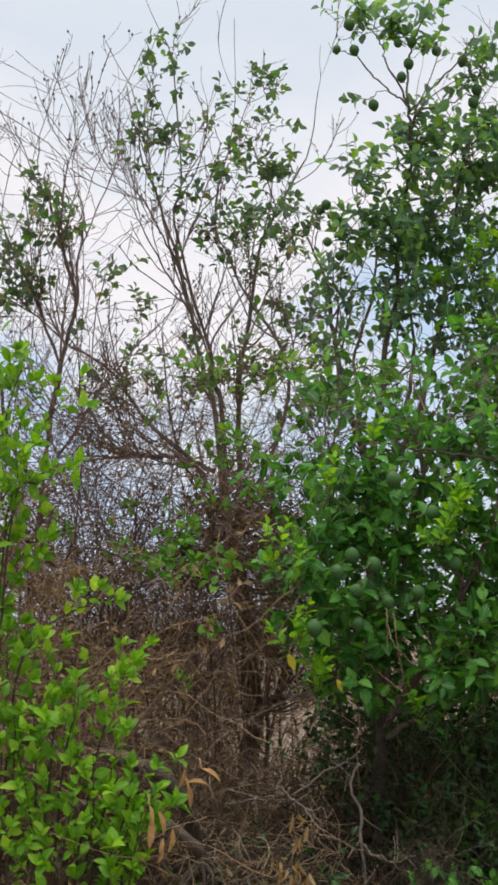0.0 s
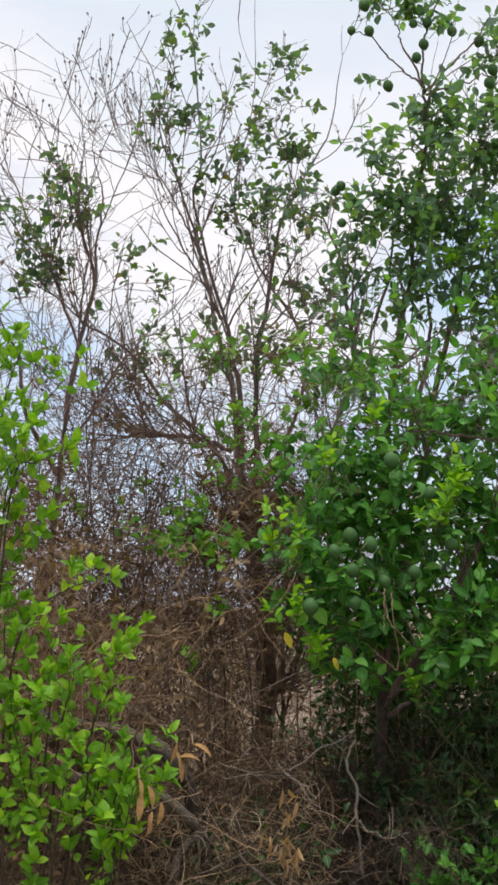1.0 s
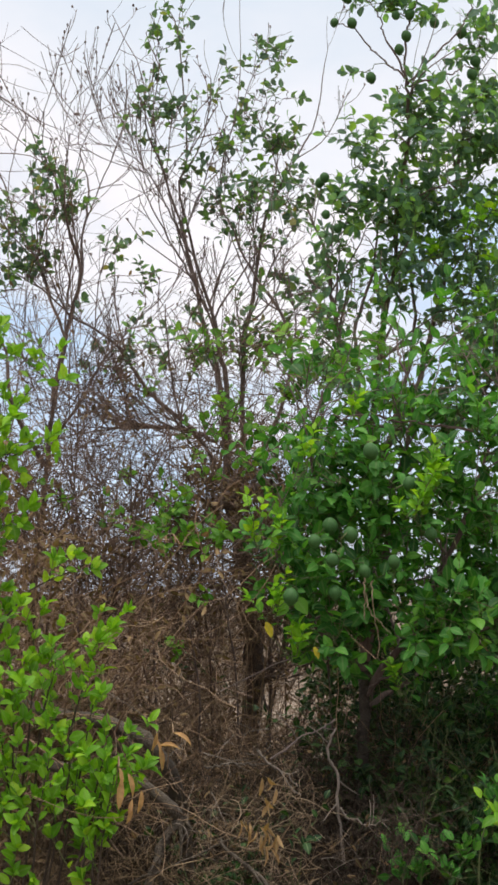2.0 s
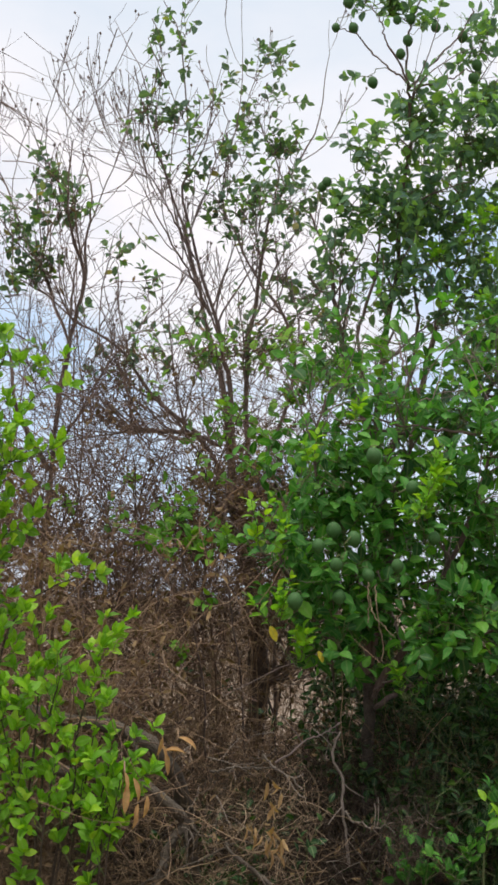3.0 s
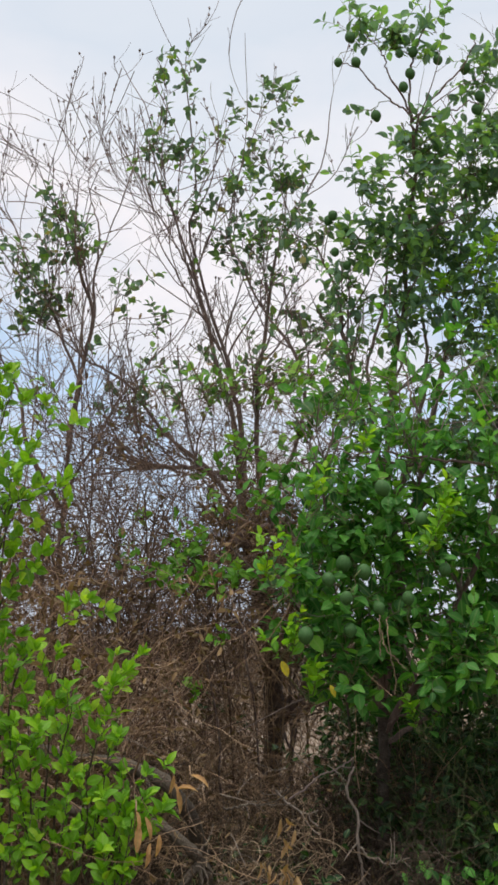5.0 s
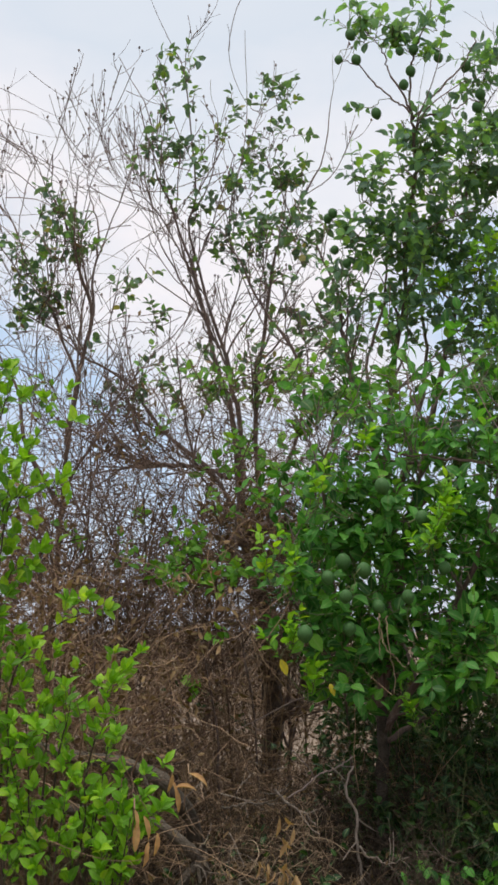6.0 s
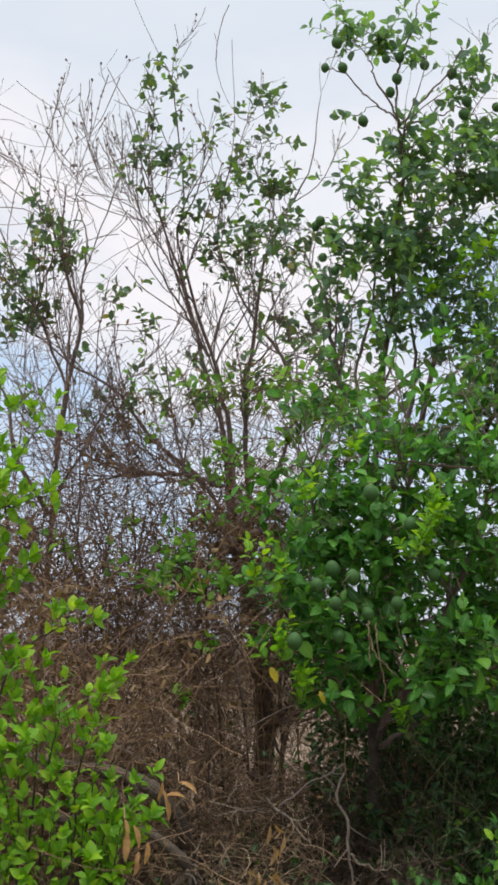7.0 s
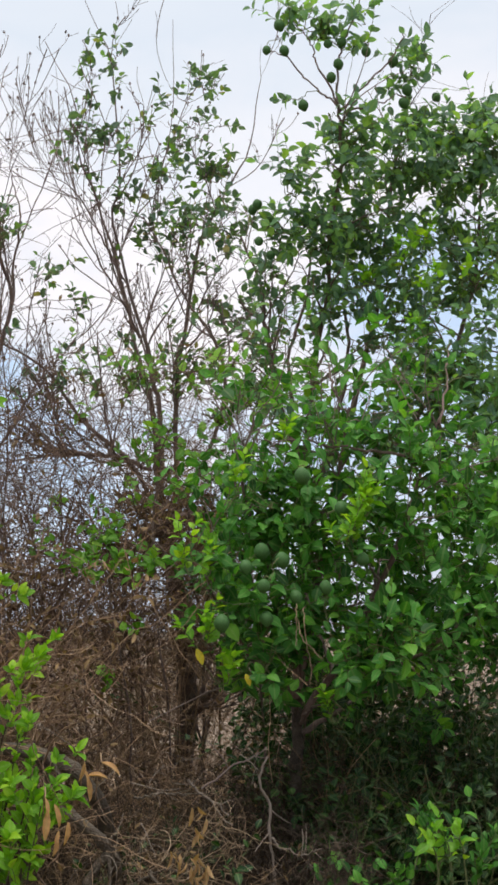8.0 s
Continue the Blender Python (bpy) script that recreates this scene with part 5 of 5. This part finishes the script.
# twig_dark rows are the same brush with shade put into its colour
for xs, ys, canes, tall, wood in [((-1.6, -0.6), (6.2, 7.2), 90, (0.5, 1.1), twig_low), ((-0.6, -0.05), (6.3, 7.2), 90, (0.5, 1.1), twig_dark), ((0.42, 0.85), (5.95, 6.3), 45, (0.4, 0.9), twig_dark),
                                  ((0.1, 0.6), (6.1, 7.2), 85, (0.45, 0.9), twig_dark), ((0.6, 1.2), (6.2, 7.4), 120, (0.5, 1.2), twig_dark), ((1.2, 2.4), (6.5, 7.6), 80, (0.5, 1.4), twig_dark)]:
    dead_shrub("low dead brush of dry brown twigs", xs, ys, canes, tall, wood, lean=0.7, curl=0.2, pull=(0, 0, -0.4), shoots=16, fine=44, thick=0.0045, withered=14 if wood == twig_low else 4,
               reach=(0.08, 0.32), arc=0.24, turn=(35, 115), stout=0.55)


def dry_vines(label, xs, ys, count, length, material, top=0.5):
    """Loose dry stalks heaped over one another."""
    foot = ((xs[0] + xs[1]) / 2, (ys[0] + ys[1]) / 2, on_ground((xs[0] + xs[1]) / 2, (ys[0] + ys[1]) / 2))
    heap = thing("dry_vines", foot, label, "dry vines", "dry brush of the thicket")
    p = np.stack([rng.uniform(*xs, count), rng.uniform(*ys, count), ground_height(rng.uniform(*xs, count), rng.uniform(*ys, count)) + rng.uniform(0.05, top, count)], -1)
    d = np.stack([rng.normal(0, 1, count), rng.normal(0, 0.6, count), rng.normal(0.25, 0.6, count)], -1)
    s = strands(p, d, rng.uniform(*length, count), rng.uniform(0.0012, 0.0026, count), 0.0009, 12, 0.2, (0, 0, -0.4))
    t = grow(*s, count * 3, (0.04, 0.16), (25, 95), k=5, t0=0.1, curl=0.26, pull=(0, 0, -0.2), tip=0.0008, most=0.0016)
    for i in range(100):
        part("stalk", join_tubes("stalk", [(s[0][i:i + 1], s[1][i:i + 1], 4)], foot), material, heap)
    part("straw", join_tubes("straw", [(s[0][100:], s[1][100:], 4), (*t, 3)], foot), material, heap, kind="stuff")
    return heap


dry_vines("heap of pale dry tangled stalks and straw", (-0.2, 0.4), (5.5, 5.9), 130, (0.12, 0.4), straw, 0.72)
dry_vines("heap of brown dry twigs and stalks", (-0.6, 0.45), (5.8, 6.8), 200, (0.15, 0.5), twig_low)
dry_vines("heap of brown dry twigs and stalks", (-1.0, -0.1), (5.5, 5.85), 170, (0.15, 0.45), twig_low, 0.42)
# these stalks take the twig colour that has the shade in it
dry_vines("dry stalks under the citrus trees, shade put into their colour", (0.5, 2.2), (6.4, 7.2), 160, (0.2, 0.6), twig_dark)


def loose_sticks(label, xs, ys, zs, count):
    """Thin bleached twigs caught in the brush, each a thing."""
    for _ in range(count):
        p = np.array([[rng.uniform(*xs), rng.uniform(*ys), rng.uniform(*zs)]])
        d = np.array([[rng.normal(0, 1), rng.normal(0, 0.4), rng.normal(0.1, 0.6)]])
        s = strands(p, d, rng.uniform(0.1, 0.3, 1), rng.uniform(0.0012, 0.0024, 1), 0.001, 9, 0.09, (0, 0, -0.2))
        t = grow(*s, 3, (0.04, 0.14), (25, 60), k=4, t0=0.2, curl=0.15, pull=(0, 0, 0), tip=0.001, most=0.0018)
        stick = thing("stick", tuple(p[0]), label, "stick", "loose sticks in the brush")
        part("wood", join_tubes("wood", [(*s, 5)], p[0]), pale_wood, stick)
        for i in range(3):
            part("side_twig", join_tubes("side_twig", [(t[0][i:i + 1], t[1][i:i + 1], 4)], p[0]), pale_wood, stick)


loose_sticks("thin bleached forked stick caught in the brush", (-0.3, 0.85), (5.6, 6.3), (0.4, 1.12), 24)

# ---- undergrowth, with shade put into its leaf colour ----


def undergrowth(label, xs, ys, zs, count, blade, material, per=6):
    foot = ((xs[0] + xs[1]) / 2, (ys[0] + ys[1]) / 2, on_ground((xs[0] + xs[1]) / 2, (ys[0] + ys[1]) / 2))
    bush = thing("undergrowth_shrub", foot, label, "shrub", "shaded undergrowth")
    px, py = rng.uniform(*xs, count), rng.uniform(*ys, count)
    p = np.stack([px, py, ground_height(px, py)], -1)
    d = np.stack([rng.normal(0, 0.4, count), rng.normal(0, 0.4, count), np.ones(count)], -1)
    c = strands(p, d, rng.uniform(*zs, count), rng.uniform(0.003, 0.006, count), 0.0015, 10, 0.1, (0, 0, 0))
    for i in range(count):
        part("stem", join_tubes("stem", [(c[0][i:i + 1], c[1][i:i + 1], 5)], foot), twig_green, bush)
    s1 = grow(*c, count * 7, (0.08, 0.28), (30, 80), k=5, t0=0.2, curl=0.12, pull=(0, 0, 0.2), tip=0.001, most=0.003)
    part("twig", join_tubes("twig", [(*s1, 4)], foot), twig_green, bush, kind="stuff")
    part("leafage", leaf_mesh("leafage", *leaves_on(s1[0], per, blade), foot, 1.2), material, bush, kind="stuff")
    return bush


# leaf_shade carries the shade; rows beyond y 7.3 fill gaps that only shade darkens
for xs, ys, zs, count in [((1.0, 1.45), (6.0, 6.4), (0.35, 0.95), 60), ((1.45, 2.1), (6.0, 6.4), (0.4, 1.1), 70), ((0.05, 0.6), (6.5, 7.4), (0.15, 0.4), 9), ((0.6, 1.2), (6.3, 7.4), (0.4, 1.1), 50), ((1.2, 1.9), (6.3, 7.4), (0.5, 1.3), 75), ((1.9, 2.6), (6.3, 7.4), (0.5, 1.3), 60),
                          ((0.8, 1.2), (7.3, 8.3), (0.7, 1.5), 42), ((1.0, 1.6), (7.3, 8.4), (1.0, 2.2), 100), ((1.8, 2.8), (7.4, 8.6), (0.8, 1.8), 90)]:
    undergrowth("green leafy undergrowth with deep shade put into its colour", xs, ys, zs, count, (0.03, 0.055), leaf_shade, 6)

# ---- dry field behind the thicket ----


def field_stubble():
    """Low dry stalks on the open field, in loose rows."""
    n = 15000
    rows = np.sort(10.2 + 45 * rng.random(60) ** 2)
    py = rows[rng.integers(0, len(rows), n)] + rng.normal(0, 0.12, n)
    px = rng.uniform(-0.35, 0.4, n) * (py + 4)
    p = np.stack([px, py, ground_height(px, py) - 0.01], -1)
    d = np.stack([rng.normal(0, 0.5, n), rng.normal(0, 0.5, n), np.ones(n)], -1)
    s = strands(p, d, rng.uniform(0.08, 0.35, n), rng.uniform(0.0025, 0.005, n), 0.0015, 5, 0.2, (0, 0, -0.3))
    me = join_tubes("stubble", [(*s, 3)], (0, 0, 0))
    me.materials.append(straw)
    tagged(new("stubble", me), "pale dry stubble in rows on the field", "dry grass", kind="stuff")


field_stubble()
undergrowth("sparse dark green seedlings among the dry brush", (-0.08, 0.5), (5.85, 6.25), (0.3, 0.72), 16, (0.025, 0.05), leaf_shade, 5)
dead_shrub("pale dry weeds matted together at the edge of the field", (-0.65, 0.5), (10.0, 10.8), 30, (1.45, 1.95), straw, lean=0.35, curl=0.1, shoots=34, fine=50, thick=0.005, withered=30, stout=0.85, arc=0.22,
           turn=(40, 120), t0=0.55, reach=(0.15, 0.45))
# fills pale gaps behind the low tree, with the shade in its colour
dead_shrub("dead brush behind the low tree, shade put into its colour", (0.6, 1.6), (7.5, 8.1), 60, (0.7, 1.25), twig_dark, lean=0.6, curl=0.18, shoots=18, fine=34, thick=0.005, withered=25, stout=0.8, arc=0.22, turn=(35, 115), reach=(0.1, 0.4))
dead_shrub("dry climber matted round the trunk of the old tree", (0.05, 0.18), (8.5, 8.62), 9, (1.6, 2.0), twig_brown, lean=0.05, curl=0.05, shoots=40, fine=70, thick=0.006, withered=40, stout=0.85, arc=0.22,
           turn=(40, 120), t0=0.69, reach=(0.06, 0.22))
dead_shrub("low dead brush of dry brown twigs", (-0.15, 0.28), (6.9, 7.7), 45, (0.45, 0.75), twig_low, lean=0.7, curl=0.2, pull=(0, 0, -0.4), shoots=16, fine=44, thick=0.0045, withered=14, reach=(0.08, 0.32), arc=0.24,
           turn=(35, 115), stout=0.6)

# ---- fallen branches, a bleached stick, dry leaves ----


def fallen_branch(label, ctrl, r0, r1, material, stubs=3):
    foot = ctrl[0]
    b = thing("fallen_branch", foot, label, "branch")
    line, rad = limb_lines(ctrl, r0, r1, n=26, wobble=0.006 + 0.15 * r0)
    part("wood", join_tubes("wood", [(line, rad, 10)], foot), material, b)
    if stubs:
        s = grow(line, rad, stubs, (0.06, 0.2), (35, 70), k=5, t0=0.3, curl=0.1, pull=(0, 0, 0), tip=0.002, most=r1)
        for i in range(stubs):
            part("side_branch", join_tubes("side_branch", [(s[0][i:i + 1], s[1][i:i + 1], 6)], foot), material, b)
    return b


fallen_branch("thick fallen dark grey-brown branch in the brush", [(-1.05, 6.20, 1.15), (-0.78, 6.20, 1.08), (-0.65, 6.20, 1.06), (-0.50, 6.15, 1.04), (-0.43, 6.10, 1.01), (-0.33, 6.05, 0.96), (-0.25, 6.15, 0.84), (-0.16, 6.60, 0.37)], 0.026, 0.034, log_wood)
fallen_branch("thick fallen dark grey-brown branch in the brush", [(-0.95, 5.95, 0.90), (-0.68, 5.95, 0.88), (-0.58, 5.95, 0.87), (-0.47, 5.90, 0.86), (-0.36, 5.85, 0.84), (-0.28, 5.80, 0.80), (-0.21, 5.80, 0.73), (-0.18, 5.85, 0.64), (-0.15, 6.10, 0.34)], 0.024, 0.022, log_wood)
fallen_branch("rough brown broken branch lying in dry stalks", [(-0.17, 5.80, 0.74), (-0.20, 5.78, 0.69), (-0.25, 5.75, 0.59), (-0.29, 5.72, 0.50), (-0.32, 5.70, 0.36)], 0.016, 0.02, log_wood, 4)
fallen_branch("grey-brown stick slanting down through dry stalks", [(-0.03, 5.60, 0.66), (-0.01, 5.58, 0.64), (0.09, 5.55, 0.55), (0.18, 5.50, 0.46), (0.30, 5.45, 0.30)], 0.006, 0.009, log_wood, 4)
fallen_branch("thin dark stick arching over dry stalks", [(-0.50, 5.60, 0.40), (-0.39, 5.60, 0.48), (-0.12, 5.60, 0.59), (0.02, 5.60, 0.65), (0.14, 5.70, 0.62)], 0.004, 0.003, log_wood, 4)
fallen_branch("short grey-brown dry stick lying across the brush", [(-0.10, 5.85, 0.90), (-0.03, 5.83, 0.915), (0.05, 5.82, 0.92), (0.11, 5.84, 0.91)], 0.005, 0.004, log_wood, 3)
fallen_branch("bleached bare stick standing in the brush", [(0.44, 6.00, 1.05), (0.41, 6.00, 0.96), (0.45, 6.00, 0.85), (0.46, 6.00, 0.73), (0.48, 6.00, 0.51)], 0.0045, 0.007, pale_wood, 4)
fallen_branch("bleached forked stick spread over the brush", [(0.46, 5.98, 0.73), (0.50, 5.95, 0.69), (0.56, 5.93, 0.675), (0.66, 5.93, 0.69)], 0.005, 0.0025, pale_wood, 5)
fallen_branch("bleached bare stick standing in the brush", [(0.12, 5.90, 0.97), (0.17, 5.90, 0.91), (0.23, 5.90, 0.87), (0.28, 5.90, 0.82)], 0.006, 0.003, pale_wood, 2)
fallen_branch("thin pale stick leaning through the brush", [(0.17, 5.92, 0.92), (0.28, 5.95, 1.00), (0.36, 6.00, 1.03), (0.44, 6.05, 1.08)], 0.0045, 0.003, twig_grey, 3)


def dry_leaf_bunch(label, centre, count, size):
    at = thing("dry_leaf", centre, label, "leaf", "dry leaves in the brush")
    for _ in range(count):
        c = np.asarray(centre) + rng.normal(size=3) * np.array([0.028, 0.02, 0.03])
        axis = np.array([[rng.normal(0, 0.5), rng.normal(0, 0.4), -0.9]])
        part("leaf", leaf_mesh("leaf", c[None], axis, rng.normal(size=(1, 3)) + np.array([0, -1, 0.2]), np.array([size * rng.uniform(0.8, 1.2)]), centre, 0.5, (0.5, 2.0)), leaf_limp, at)


def dry_leaves(label, leaves):
    """Dead leaves hanging on a thin dry twig; each leaf runs from its stalk to its tip."""
    foot = leaves[0][0]
    at = thing("dry_leaf", foot, label, "leaf", "dry leaves in the brush")
    for base, tip in leaves:
        b, d = np.asarray(base)[None], (np.asarray(tip) - np.asarray(base))[None]
        normal = np.array([[0.2, -0.8, 0.9]]) + 0.3 * rng.normal(size=(1, 3))
        part("leaf", leaf_mesh("leaf", b, d, normal, np.linalg.norm(d, axis=1) * 1.05, foot, 0.5, (0.8, 2.4)), leaf_dry, at)
    twig = spline([(foot[0] - 0.03, foot[1] + 0.25, foot[2] - 0.16), (foot[0] - 0.01, foot[1] + 0.1, foot[2] + 0.02), foot], 8)[None]
    part("twig", join_tubes("twig", [(twig, np.full((1, 8), 0.0022), 5)], foot), twig_brown, at)


dry_leaves("curled orange-brown dead leaves caught on twigs", [((-0.27, 5.35, 1.08), (-0.28, 5.33, 1.02)), ((-0.26, 5.35, 1.03), (-0.19, 5.33, 1.04)), ((-0.26, 5.35, 1.03), (-0.24, 5.33, 0.95)), ((-0.28, 5.36, 1.06), (-0.25, 5.33, 1.01))])
dry_leaves("single curled orange-brown dead leaf on a twig", [((-0.21, 5.35, 1.08), (-0.14, 5.33, 1.05))])
dry_leaves("long orange-brown dead leaves hanging beside green shoots", [((-0.39, 5.12, 0.98), (-0.375, 5.10, 0.92)), ((-0.38, 5.12, 0.94), (-0.385, 5.10, 0.84)), ((-0.36, 5.12, 0.96), (-0.33, 5.10, 0.89)), ((-0.31, 5.12, 0.90), (-0.31, 5.10, 0.83)), ((-0.35, 5.12, 0.85), (-0.35, 5.10, 0.79)), ((-0.34, 5.12, 0.87), (-0.35, 5.10, 0.82))])
dry_leaf_bunch("curled brown dead leaves caught on twigs", (0.15, 5.36, 0.88), 7, 0.06)
dry_leaf_bunch("limp bunch of pale brown dead leaves on stalks", (0.14, 5.35, 0.71), 14, 0.065)
dry_leaf_bunch("limp bunch of pale brown dead leaves on stalks", (0.08, 5.35, 0.74), 5, 0.05)


def yellow_leaves(label, places):
    for base, tip in places:
        at = thing("yellow_leaf", base, label, "leaf", "yellowed leaves on the low tree")
        b, d = np.asarray(base)[None], (np.asarray(tip) - np.asarray(base))[None]
        part("blade", leaf_mesh("blade", b, d, np.array([[0.3, -0.9, 0.5]]), np.linalg.norm(d, axis=1), base, 0.95), leaf_yellow, at)
        stalk = spline([base, (base[0] + 0.01, base[1] + 0.03, base[2] + 0.03), (base[0] + 0.03, base[1] + 0.09, base[2] + 0.05)], 5)[None]
        part("stalk", join_tubes("stalk", [(stalk, np.full((1, 5), 0.0012), 4)], base), twig_green, at)


yellow_leaves("single yellowed citrus leaf hanging from the low tree", [((0.14, 5.88, 1.485), (0.17, 5.86, 1.425)), ((0.34, 5.9, 1.385), (0.365, 5.88, 1.345))])
for ctrl in ([(0.56, 6.05, 1.68), (0.55, 5.95, 1.62), (0.555, 5.95, 1.55), (0.55, 5.95, 1.50)], [(0.60, 6.05, 1.66), (0.58, 5.95, 1.61), (0.59, 5.95, 1.48), (0.61, 5.95, 1.34)],
             [(0.56, 6.05, 1.62), (0.57, 5.95, 1.53), (0.62, 5.95, 1.48), (0.66, 5.95, 1.44)]):
    fallen_branch("pale dry stalk hanging from the low tree", ctrl, 0.003, 0.0018, straw, 0)
